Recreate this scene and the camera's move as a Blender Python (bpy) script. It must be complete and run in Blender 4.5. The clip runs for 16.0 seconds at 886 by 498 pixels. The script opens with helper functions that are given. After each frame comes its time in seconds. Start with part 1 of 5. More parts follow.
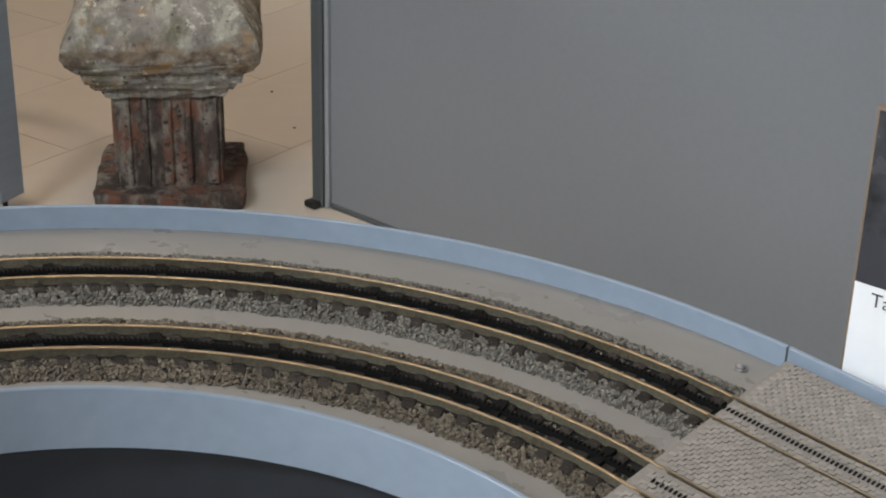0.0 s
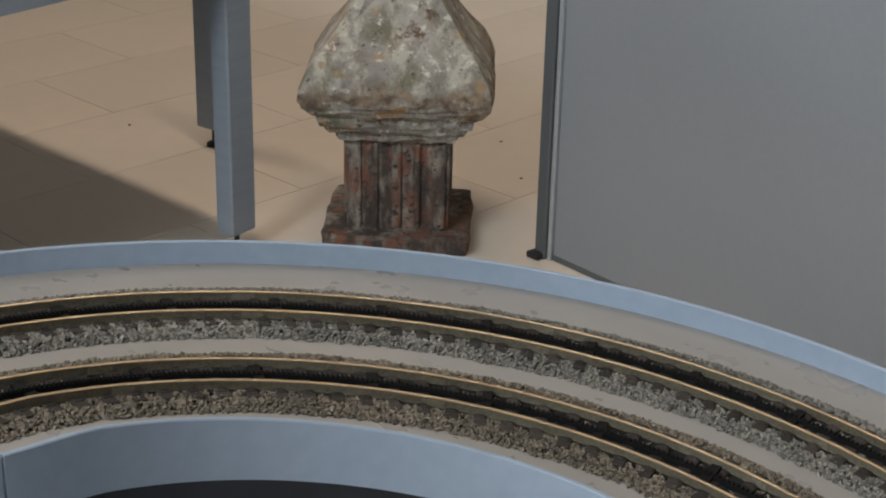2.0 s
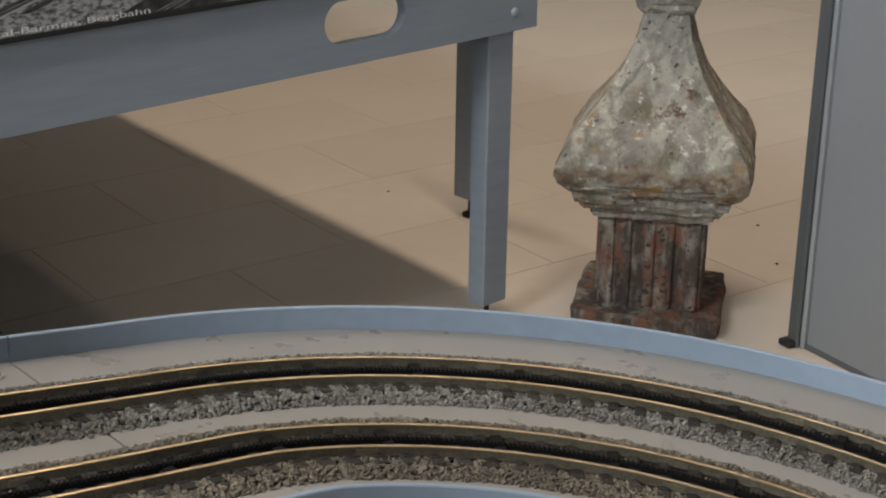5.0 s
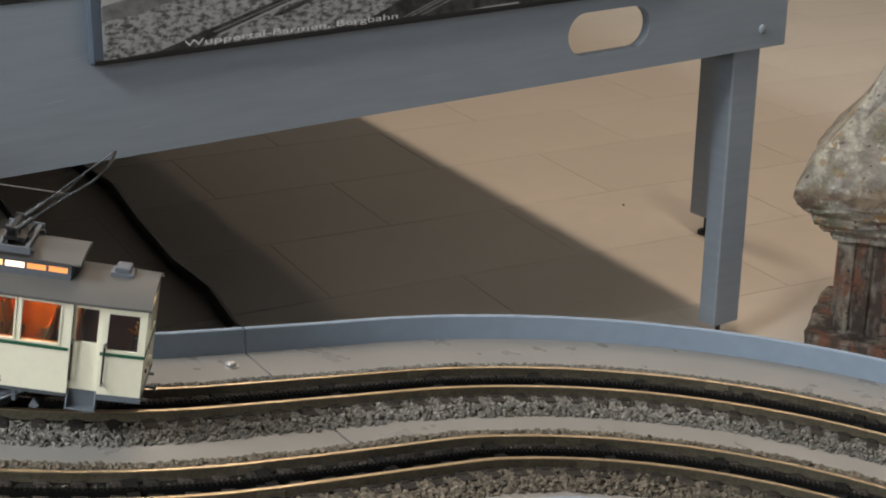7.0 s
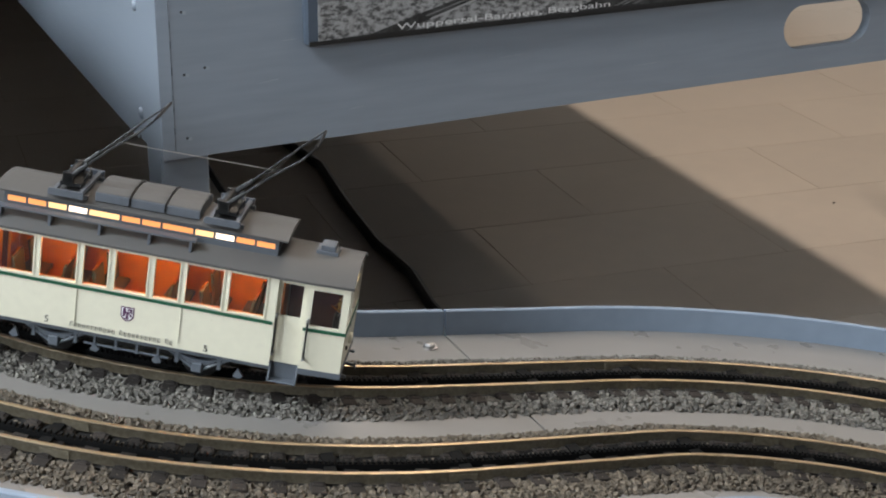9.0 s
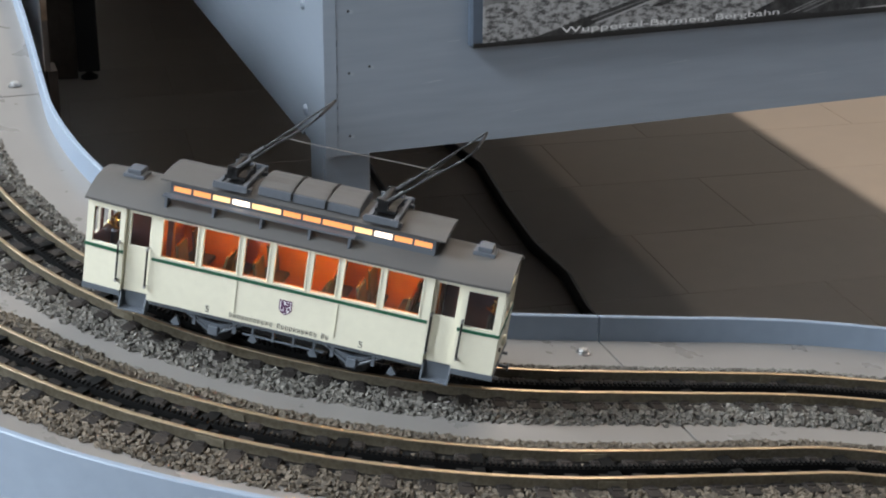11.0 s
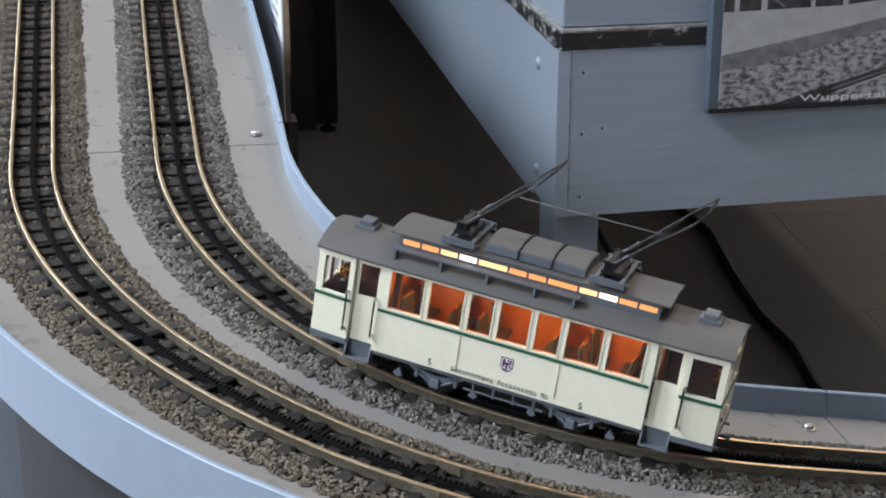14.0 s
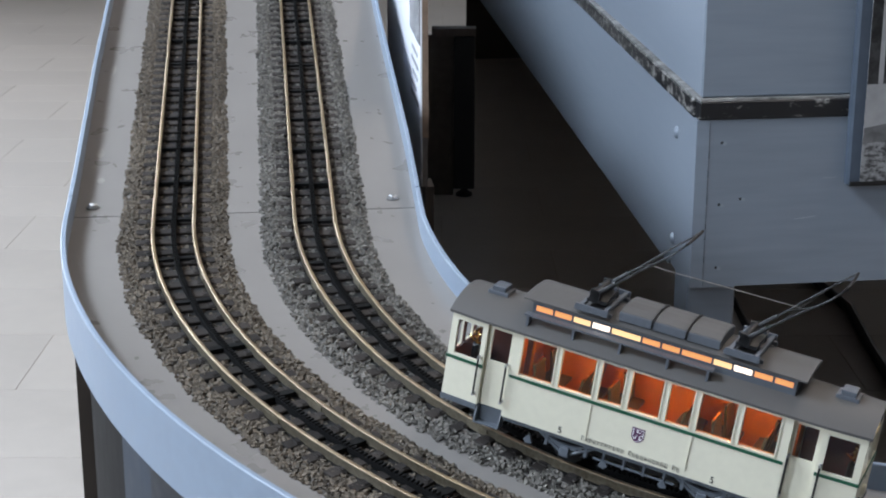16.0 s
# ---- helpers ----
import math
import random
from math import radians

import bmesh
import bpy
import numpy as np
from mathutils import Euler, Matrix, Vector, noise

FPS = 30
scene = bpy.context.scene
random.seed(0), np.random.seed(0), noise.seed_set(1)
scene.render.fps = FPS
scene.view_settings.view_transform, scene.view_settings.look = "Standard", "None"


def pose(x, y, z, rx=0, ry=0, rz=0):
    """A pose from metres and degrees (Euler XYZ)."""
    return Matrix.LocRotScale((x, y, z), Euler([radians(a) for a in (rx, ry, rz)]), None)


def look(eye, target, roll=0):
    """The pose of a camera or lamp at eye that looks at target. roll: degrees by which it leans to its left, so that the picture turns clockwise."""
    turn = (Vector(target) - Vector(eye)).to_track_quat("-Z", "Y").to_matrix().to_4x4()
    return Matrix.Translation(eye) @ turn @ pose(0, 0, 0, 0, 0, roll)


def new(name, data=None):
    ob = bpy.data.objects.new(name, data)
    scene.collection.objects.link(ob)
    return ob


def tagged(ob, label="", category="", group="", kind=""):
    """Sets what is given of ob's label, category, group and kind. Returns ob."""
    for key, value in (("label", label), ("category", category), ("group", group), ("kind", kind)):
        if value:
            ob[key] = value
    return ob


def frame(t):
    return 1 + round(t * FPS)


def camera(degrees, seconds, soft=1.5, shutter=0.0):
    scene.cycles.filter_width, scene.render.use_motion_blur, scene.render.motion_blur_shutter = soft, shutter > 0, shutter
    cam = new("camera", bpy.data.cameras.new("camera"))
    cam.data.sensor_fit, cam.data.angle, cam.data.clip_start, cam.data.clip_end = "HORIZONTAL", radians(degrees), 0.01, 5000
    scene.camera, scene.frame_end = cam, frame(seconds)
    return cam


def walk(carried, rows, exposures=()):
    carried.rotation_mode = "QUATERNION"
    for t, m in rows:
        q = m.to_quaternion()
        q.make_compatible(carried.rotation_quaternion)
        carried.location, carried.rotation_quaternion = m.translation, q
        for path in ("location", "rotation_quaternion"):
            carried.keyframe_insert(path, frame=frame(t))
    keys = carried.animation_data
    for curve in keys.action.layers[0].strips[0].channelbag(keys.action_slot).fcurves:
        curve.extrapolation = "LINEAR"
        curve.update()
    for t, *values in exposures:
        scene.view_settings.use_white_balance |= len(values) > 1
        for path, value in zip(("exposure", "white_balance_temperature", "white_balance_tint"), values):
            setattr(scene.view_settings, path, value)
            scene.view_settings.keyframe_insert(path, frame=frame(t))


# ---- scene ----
# ---- camera: a pan from a fixed stand ----
EYE = Vector((0.0, 0.0, 1.45))
TURNS = [
    (0, -0.76, -24.81, 1.50),
    (0.5, 1.35, -24.25, 1.53),
    (1, 3.68, -23.78, 1.38),
    (1.5, 5.84, -23.32, 1.19),
    (2, 7.96, -23.14, 1.38),
    (2.5, 10.00, -22.78, 1.08),
    (3, 11.76, -22.62, 1.20),
    (5.5, 19.35, -20.26, 0.87),
    (6, 21.26, -20.06, 0.96),
    (6.5, 23.64, -20.12, 0.96),
    (7, 26.59, -20.38, 0.82),
    (7.5, 28.93, -20.74, 0.61),
    (8, 30.74, -20.79, 0.56),
    (8.5, 32.52, -20.90, 0.49),
    (9, 34.34, -20.93, 0.46),
    (11.5, 41.91, -20.68, 0.27),
    (12, 43.47, -20.35, 0.21),
    (12.5, 44.71, -19.86, 0.24),
    (13, 46.38, -19.55, 0.27),
    (13.5, 47.84, -19.13, 0.14),
    (14, 48.98, -18.76, 0.15),
    (14.5, 50.45, -18.48, 0.20),
    (15, 52.25, -18.28, 0.25),
    (15.5, 53.67, -17.77, -0.05),
    (16, 54.02, -16.40, 0.06),
]


def aim(yaw, pitch, roll):
    a, b = radians(yaw), radians(pitch)
    return look(EYE, EYE + Vector((-math.sin(a) * math.cos(b), math.cos(a) * math.cos(b), math.sin(b))), roll)


cam = camera(31.08, 16.0, soft=2.0)
walk(cam, [(t, aim(y, p, r)) for t, y, p, r in TURNS],
     [(0, -0.46, 7120, 10), (3, -0.45, 7120, 10), (5.5, -0.35, 7320, 10), (7, -0.29, 7280, 10), (9, -0.19, 6780, 10), (11.5, -0.15, 6600, 10), (13.5, -0.19, 6500, 11), (14.5, -0.30, 6420, 12), (16, -0.46, 6220, 12)])

# ---- light: an overcast sky, tall windows and strip lamps under the ceiling, and added fill ----
world = bpy.data.worlds.new("sky")
scene.world = world
world.use_nodes = True
wn = world.node_tree
sky = wn.nodes.new("ShaderNodeTexSky")
sky.sky_type = "NISHITA"
sky.sun_disc = False
sky.sun_elevation, sky.sun_rotation = radians(40), radians(200)
wn.links.new(sky.outputs[0], wn.nodes["Background"].inputs[0])
wn.nodes["Background"].inputs[1].default_value = 0.08


def area(name, eye, target, sx, sy, watts, colour):
    d = bpy.data.lights.new(name, "AREA")
    d.shape, d.size, d.size_y, d.energy, d.color = "RECTANGLE", sx, sy, watts, colour
    ob = new(name, d)
    ob.matrix_world = look(eye, target)
    return ob


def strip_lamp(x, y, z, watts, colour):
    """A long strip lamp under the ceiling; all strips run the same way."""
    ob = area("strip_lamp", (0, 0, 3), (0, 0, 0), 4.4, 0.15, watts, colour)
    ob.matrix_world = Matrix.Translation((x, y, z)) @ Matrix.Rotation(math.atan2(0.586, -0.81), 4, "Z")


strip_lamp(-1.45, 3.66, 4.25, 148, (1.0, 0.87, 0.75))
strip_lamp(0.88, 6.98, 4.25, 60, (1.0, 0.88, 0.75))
area("window_light", (-0.75, -1.55, 2.1), (0.0, 2.5, 0.6), 0.9, 0.8, 50, (0.80, 0.90, 1.0))
area("window_light", (-2.65, -1.55, 4.05), (-2.1, 2.2, 0.8), 1.9, 0.8, 350, (0.78, 0.89, 1.0))
# added fill under the closed ceiling, for the left floor and trays
area("roof_fill", (-6.2, 0.9, 4.2), (-4.8, 2.3, 0.6), 1.8, 1.2, 265, (0.78, 0.89, 1.0))
# fill from an unseen west window, set strong to brighten the far floor
area("window_light", (-10.95, -0.1, 2.3), (-7, 2.0, 0.6), 2.4, 1.8, 370, (0.84, 0.92, 1.0))
area("window_light", (3.4, -1.55, 2.2), (1.0, 2.5, 0.8), 2.6, 1.8, 10, (0.86, 0.93, 1.0))


# ---- materials ----
def material(name, colour, rough=0.6, metal=0.0, grain=40.0, vary=0.12, big=4.0, bump=0.1, tint=None, bump_size=None,
             random_value=0.0, island=0.0, coat=0.0, specular=0.5):
    """A surface with variation at two scales, in object space, and fine relief."""
    m = bpy.data.materials.new(name)
    m.use_nodes = True
    n, l = m.node_tree.nodes, m.node_tree.links
    b = n["Principled BSDF"]
    b.inputs["Metallic"].default_value = metal
    b.inputs["Specular IOR Level"].default_value = specular
    if coat:
        b.inputs["Coat Weight"].default_value = coat
    tc = n.new("ShaderNodeTexCoord")
    geo = n.new("ShaderNodeNewGeometry")
    fine = n.new("ShaderNodeTexNoise")
    fine.inputs["Scale"].default_value, fine.inputs["Detail"].default_value = grain, 6.0
    wide = n.new("ShaderNodeTexNoise")
    wide.inputs["Scale"].default_value, wide.inputs["Detail"].default_value = big, 3.0
    l.new(tc.outputs["Object"], fine.inputs["Vector"])
    l.new(tc.outputs["Object"], wide.inputs["Vector"])
    add = n.new("ShaderNodeMath")
    add.operation = "ADD"
    l.new(fine.outputs["Fac"], add.inputs[0])
    l.new(wide.outputs["Fac"], add.inputs[1])
    ramp = n.new("ShaderNodeMapRange")
    ramp.inputs["From Min"].default_value, ramp.inputs["From Max"].default_value = 0.6, 1.4
    l.new(add.outputs[0], ramp.inputs["Value"])
    mix = n.new("ShaderNodeMix")
    mix.data_type = "RGBA"
    low = tint or tuple(c * (1 - 2 * vary) for c in colour)
    high = tuple(min(1, c * (1 + vary)) for c in colour)
    mix.inputs[6].default_value, mix.inputs[7].default_value = (*low, 1), (*high, 1)
    l.new(ramp.outputs[0], mix.inputs[0])
    out = mix.outputs[2]
    if random_value or island:
        hsv = n.new("ShaderNodeHueSaturation")
        src = n.new("ShaderNodeObjectInfo").outputs["Random"] if random_value else geo.outputs["Random Per Island"]
        amount = random_value or island
        mr = n.new("ShaderNodeMapRange")
        mr.inputs["To Min"].default_value, mr.inputs["To Max"].default_value = 1 - amount, 1 + amount
        l.new(src, mr.inputs["Value"])
        l.new(mr.outputs[0], hsv.inputs["Value"])
        l.new(out, hsv.inputs["Color"])
        out = hsv.outputs[0]
    l.new(out, b.inputs["Base Color"])
    rr = n.new("ShaderNodeMapRange")
    rr.inputs["To Min"].default_value, rr.inputs["To Max"].default_value = max(0.03, rough - 0.1), min(1, rough + 0.1)
    l.new(fine.outputs["Fac"], rr.inputs["Value"])
    l.new(rr.outputs[0], b.inputs["Roughness"])
    if bump:
        bp = n.new("ShaderNodeBump")
        bp.inputs["Strength"].default_value, bp.inputs["Distance"].default_value = bump, bump_size or 0.3 / grain
        l.new(fine.outputs["Fac"], bp.inputs["Height"])
        l.new(bp.outputs[0], b.inputs["Normal"])
    return m


def brushed_paint(name, colour, rough):
    """Brush-painted wood: the strokes and the grain run level along the boards."""
    m = material(name, colour, rough, grain=70, vary=0.07, big=4, bump=0.10)
    n, l = m.node_tree.nodes, m.node_tree.links
    tc, mp = n["Texture Coordinate"], n.new("ShaderNodeMapping")
    mp.inputs["Scale"].default_value = (0.10, 0.10, 1.0)
    l.new(tc.outputs["Object"], mp.inputs["Vector"])
    for k in ("Noise Texture", "Noise Texture.001"):
        l.new(mp.outputs[0], n[k].inputs["Vector"])
    return m


def glowing(name, colour, strength):
    m = bpy.data.materials.new(name)
    m.use_nodes = True
    b = m.node_tree.nodes["Principled BSDF"]
    b.inputs["Base Color"].default_value = (*colour, 1)
    b.inputs["Emission Color"].default_value = (*colour, 1)
    b.inputs["Emission Strength"].default_value = strength
    return m


def glass(name):
    m = bpy.data.materials.new(name)
    m.use_nodes = True
    b = m.node_tree.nodes["Principled BSDF"]
    b.inputs["Transmission Weight"].default_value = 1.0
    b.inputs["Roughness"].default_value = 0.02
    b.inputs["IOR"].default_value = 1.3
    return m


def worn_black(name, low, high):
    """Black strip scraped through to pale undercoat in patches."""
    m = bpy.data.materials.new(name)
    m.use_nodes = True
    n, l = m.node_tree.nodes, m.node_tree.links
    b = n["Principled BSDF"]
    b.inputs["Roughness"].default_value = 0.45
    tc, mp = n.new("ShaderNodeTexCoord"), n.new("ShaderNodeMapping")
    mp.inputs["Scale"].default_value = (0.5, 0.5, 1.0)
    l.new(tc.outputs["Object"], mp.inputs["Vector"])
    k = n.new("ShaderNodeTexNoise")
    k.inputs["Scale"].default_value, k.inputs["Detail"].default_value, k.inputs["Roughness"].default_value = 70.0, 6.0, 0.7
    l.new(mp.outputs[0], k.inputs["Vector"])
    mr = n.new("ShaderNodeMapRange")
    mr.inputs["From Min"].default_value, mr.inputs["From Max"].default_value = low, high
    l.new(k.outputs["Fac"], mr.inputs["Value"])
    x = n.new("ShaderNodeMix")
    x.data_type = "RGBA"
    x.inputs[6].default_value, x.inputs[7].default_value = (0.011, 0.011, 0.012, 1), (0.26, 0.25, 0.235, 1)
    l.new(mr.outputs[0], x.inputs[0])
    l.new(x.outputs[2], b.inputs["Base Color"])
    return m


M_PAINT = material("blue_grey_paint", (0.214, 0.264, 0.332), 0.45, grain=60, vary=0.06, big=4, bump=0.05)
M_BOARD = brushed_paint("brush_painted_board", (0.232, 0.266, 0.31), 0.42)
M_PANEL = material("grey_panel", (0.205, 0.212, 0.23), 0.36, grain=90, vary=0.03, big=1.5, bump=0.015)
M_POST = material("dark_grey_post", (0.075, 0.082, 0.088), 0.4, grain=90, vary=0.06, bump=0.03)
M_ALU = material("brushed_aluminium", (0.42, 0.45, 0.48), 0.38, 0.6, grain=120, vary=0.08, bump=0.05)
M_TRAY = material("beige_tray", (0.215, 0.20, 0.187), 0.3, grain=25, vary=0.06, big=5, bump=0.012)
M_RUBBED = material("rubbed_tray", (0.31, 0.295, 0.275), 0.4, grain=60, vary=0.12, big=30, bump=0.03, tint=(0.22, 0.205, 0.19))
M_BALLAST = material("ballast", (0.115, 0.093, 0.069), 0.85, grain=400, vary=0.25, big=8, bump=0.3, island=0.48)
M_BALLAST_GREY = material("grey_ballast", (0.129, 0.119, 0.104), 0.85, grain=400, vary=0.25, big=8, bump=0.3, island=0.5)
M_BED = material("dark_bed", (0.007, 0.006, 0.0055), 0.8, grain=200, vary=0.3, bump=0.3)
M_SLEEPER = material("brown_sleeper", (0.027, 0.022, 0.019), 0.8, grain=220, vary=0.25, bump=0.25, random_value=0.4, specular=0.25)
M_BRASS = material("brass_rail", (0.46, 0.385, 0.28), 0.44, 1.0, grain=1500, vary=0.1, big=7, bump=0.0, tint=(0.40, 0.29, 0.17))
M_TARNISH = material("tarnished_brass", (0.25, 0.222, 0.168), 0.45, 0.6, grain=300, vary=0.15, big=9, bump=0.0, tint=(0.11, 0.088, 0.056))
M_RACK = material("black_rack", (0.006, 0.006, 0.006), 0.75, grain=200, vary=0.2, bump=0.1, specular=0.1)
M_SETT = material("grey_sett", (0.25, 0.228, 0.21), 0.7, grain=500, vary=0.15, bump=0.2, random_value=0.12)
M_SETTS = material("grey_setts", (0.25, 0.228, 0.21), 0.7, grain=500, vary=0.15, bump=0.2, island=0.12)
M_JOINT = material("sett_joint", (0.225, 0.205, 0.188), 0.9, grain=300)
M_STEEL = material("screw_steel", (0.42, 0.42, 0.42), 0.42, 1.0, grain=300, vary=0.1, bump=0.05)
M_TILE = material("floor_tile", (0.47, 0.412, 0.358), 0.42, grain=14, vary=0.05, big=1.6, bump=0.03, random_value=0.03)
M_GROUT = material("grout", (0.44, 0.37, 0.295), 0.9, grain=80)
M_WALL = material("wall_plaster", (0.27, 0.26, 0.245), 0.8, grain=30, vary=0.05)
M_BLACK = material("black_plastic", (0.012, 0.012, 0.013), 0.4, grain=120, vary=0.2)
M_CABLE = material("black_cable", (0.01, 0.01, 0.01), 0.5, grain=200)
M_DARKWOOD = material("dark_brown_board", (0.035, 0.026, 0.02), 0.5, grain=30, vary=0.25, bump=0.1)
M_BROWN = material("brown_board", (0.105, 0.078, 0.058), 0.5, grain=30, vary=0.25, bump=0.1)
# near-black because the shade under the tray is put into the colour
M_SHADEBOARD = material("shade_dark_board", (0.014, 0.0135, 0.013), 0.75, grain=30, vary=0.25, bump=0.05, specular=0.2)
M_SCUFF = material("scuffed_strip_edge", (0.42, 0.41, 0.39), 0.5, grain=55, vary=0.1, big=18, bump=0.1, tint=(0.012, 0.012, 0.012))
M_WORN = worn_black("worn_black_strip", 0.60, 0.66)
M_WORN_SIDE = worn_black("scraped_black_strip", 0.50, 0.60)
M_SCAR = material("paint_scar", (0.29, 0.32, 0.36), 0.6, grain=120, vary=0.1, bump=0.05)
M_EDGE = material("raw_board_edge", (0.24, 0.165, 0.115), 0.7, grain=90, vary=0.2)
M_PAPER = material("white_print", (0.80, 0.80, 0.82), 0.5, grain=50, vary=0.02, bump=0.0)
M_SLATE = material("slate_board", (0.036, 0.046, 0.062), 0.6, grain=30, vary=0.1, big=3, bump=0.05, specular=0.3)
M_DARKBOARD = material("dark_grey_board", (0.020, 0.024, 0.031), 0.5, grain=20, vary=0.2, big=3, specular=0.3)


# ---- mesh helpers ----
class Geo:
    """Collects vertices and faces of one mesh."""

    def __init__(self):
        self.v, self.f = [], []

    def add(self, verts, faces):
        o = len(self.v)
        self.v += [tuple(p) for p in verts]
        self.f += [tuple(i + o for i in f) for f in faces]
        return self

    def box(self, x0, x1, y0, y1, z0, z1, m=None):
        v = [Vector((x, y, z)) for z in (z0, z1) for x, y in ((x0, y0), (x1, y0), (x1, y1), (x0, y1))]
        if m:
            v = [m @ p for p in v]
        return self.add(v, [(3, 2, 1, 0), (4, 5, 6, 7), (0, 1, 5, 4), (1, 2, 6, 5), (2, 3, 7, 6), (3, 0, 4, 7)])

    def prism(self, low, high):
        """A closed body between two rings of equally many points."""
        n = len(low)
        return self.add([*low, *high], [tuple(reversed(range(n))), tuple(range(n, 2 * n)),
                                        *((i, (i + 1) % n, n + (i + 1) % n, n + i) for i in range(n))])

    def loft(self, rings):
        """A closed body through several rings of equally many points."""
        k, n = len(rings[0]), len(rings)
        f = [(i * k + j, i * k + (j + 1) % k, (i + 1) * k + (j + 1) % k, (i + 1) * k + j) for i in range(n - 1) for j in range(k)]
        return self.add([p for r in rings for p in r], f + [tuple(reversed(range(k))), tuple(range((n - 1) * k, n * k))])

    def window_ring(self, outer, inner, depth):
        """A frame of one piece: two rings of four points, carried back by a vector."""
        d = Vector(depth)
        v = [Vector(p) for p in [*outer, *inner]]
        v += [p + d for p in v]
        f = []
        for j in range(4):
            k = (j + 1) % 4
            f += [(j, k, 4 + k, 4 + j), (8 + j, 12 + j, 12 + k, 8 + k), (j, 8 + j, 8 + k, k), (4 + j, 4 + k, 12 + k, 12 + j)]
        return self.add(v, f)

    def tube(self, path, r, sides=8):
        rings = []
        path = [Vector(p) for p in path]
        for i, p in enumerate(path):
            d = (path[min(i + 1, len(path) - 1)] - path[max(i - 1, 0)]).normalized()
            a = d.orthogonal().normalized() if i == 0 else (rings[-1][1] - d * rings[-1][1].dot(d)).normalized()
            b = d.cross(a)
            rings.append(([p + r * (a * math.cos(k * math.tau / sides) + b * math.sin(k * math.tau / sides)) for k in range(sides)], a))
        o = [q for ring, _ in rings for q in ring]
        n = len(rings)
        faces = [(i * sides + k, i * sides + (k + 1) % sides, (i + 1) * sides + (k + 1) % sides, (i + 1) * sides + k)
                 for i in range(n - 1) for k in range(sides)]
        faces += [tuple(reversed(range(sides))), tuple(range((n - 1) * sides, n * sides))]
        return self.add(o, faces)

    def rod(self, p, q, r, sides=10):
        return self.tube([p, q], r, sides)

    def lathe(self, profile, origin, axis="Z", sides=20):
        """Turned body: profile of (radius, height) from bottom to top."""
        ring = []
        for r, h in profile:
            for k in range(sides):
                a = k * math.tau / sides
                x, y = r * math.cos(a), r * math.sin(a)
                p = {"Z": (x, y, h), "Y": (x, h, y), "X": (h, x, y)}[axis]
                ring.append(Vector(p) + Vector(origin))
        n = len(profile)
        f = [(i * sides + k, i * sides + (k + 1) % sides, (i + 1) * sides + (k + 1) % sides, (i + 1) * sides + k)
             for i in range(n - 1) for k in range(sides)]
        f += [tuple(reversed(range(sides))), tuple(range((n - 1) * sides, n * sides))]
        return self.add(ring, f)

    def mesh(self, name, mat, bevel=0.0, smooth=False, segments=1):
        me = bpy.data.meshes.new(name)
        me.from_pydata(self.v, [], self.f)
        bm = bmesh.new()
        bm.from_mesh(me)
        if bevel:
            edges = [e for e in bm.edges if len(e.link_faces) == 2 and e.calc_face_angle(0) > 0.4]
            bmesh.ops.bevel(bm, geom=edges, offset=bevel, segments=segments, affect="EDGES", clamp_overlap=True)
        bmesh.ops.recalc_face_normals(bm, faces=bm.faces)
        for f in bm.faces:
            f.smooth = smooth
        bm.to_mesh(me)
        bm.free()
        if smooth:
            me.set_sharp_from_angle(angle=radians(38))
        me.materials.append(mat)
        return me


def part(name, g, mat, parent, label="", bevel=0.0, smooth=False, kind=""):
    """One mesh object under a thing or a part, in the thing's own coordinates."""
    ob = new(name, g.mesh(name, mat, bevel, smooth) if isinstance(g, Geo) else g)
    if isinstance(g, bpy.types.Mesh) and not g.materials:
        g.materials.append(mat)
    ob.parent = parent
    return tagged(ob, label, kind=kind)


def thing(name, label, category, group="", kind=""):
    ob = new(name)
    ob.empty_display_size = 0.02
    return tagged(ob, label, category, group, kind)


def plain(name, g, mat, label, category="", kind="", bevel=0.0, smooth=False, group=""):
    return tagged(new(name, g.mesh(name, mat, bevel, smooth)), label, category, group, kind)


# ---- the line of the two tracks, from the low paved end up the ramp ----
def make_line(x, y, h, l0, r1, a1, r1b, a1b, ls, r2, a2, r2b, a2b, le, step=0.004):
    segs = [(l0, 0), (r1 * radians(a1), 1 / r1), (r1b * radians(a1b), 1 / r1b), (ls, 0),
            (r2 * radians(a2), -1 / r2), (r2b * radians(a2b), -1 / r2b), (le, 0)]
    out, s0, h = [], 0.0, radians(h)
    for length, k in segs:
        n = max(2, round(length / step))
        for i in range(n):
            u = length * i / n
            a = h + k * u
            p = (x + u * math.cos(h), y + u * math.sin(h)) if k == 0 else (x + (math.sin(a) - math.sin(h)) / k, y - (math.cos(a) - math.cos(h)) / k)
            out.append((s0 + u, *p, a))
        a = h + k * length
        x, y = (x + length * math.cos(h), y + length * math.sin(h)) if k == 0 else (x + (math.sin(a) - math.sin(h)) / k, y - (math.cos(a) - math.cos(h)) / k)
        h, s0 = a, s0 + length
    out.append((s0, x, y, h))
    return np.array(out)


def rise(s):
    return 1.45 - 0.8793 + 0.1378 * s + 0.0132 * (s - 1.5) ** 2 - 0.0026 * (s - 1.5) ** 3


LINE_A = make_line(0.8658, 0.8395, 140.385, 0.7476, 0.6381, 58.514, 0.6056, 38.490, 0.1773, 0.4907, 63.579, 0.757, 23.381, 5.2)
LINE_B = make_line(0.7599, 0.7359, 140.661, 0.7365, 0.4771, 59.541, 0.4868, 39.111, 0.1165, 0.6179, 44.914, 0.8264, 42.988, 5.15)


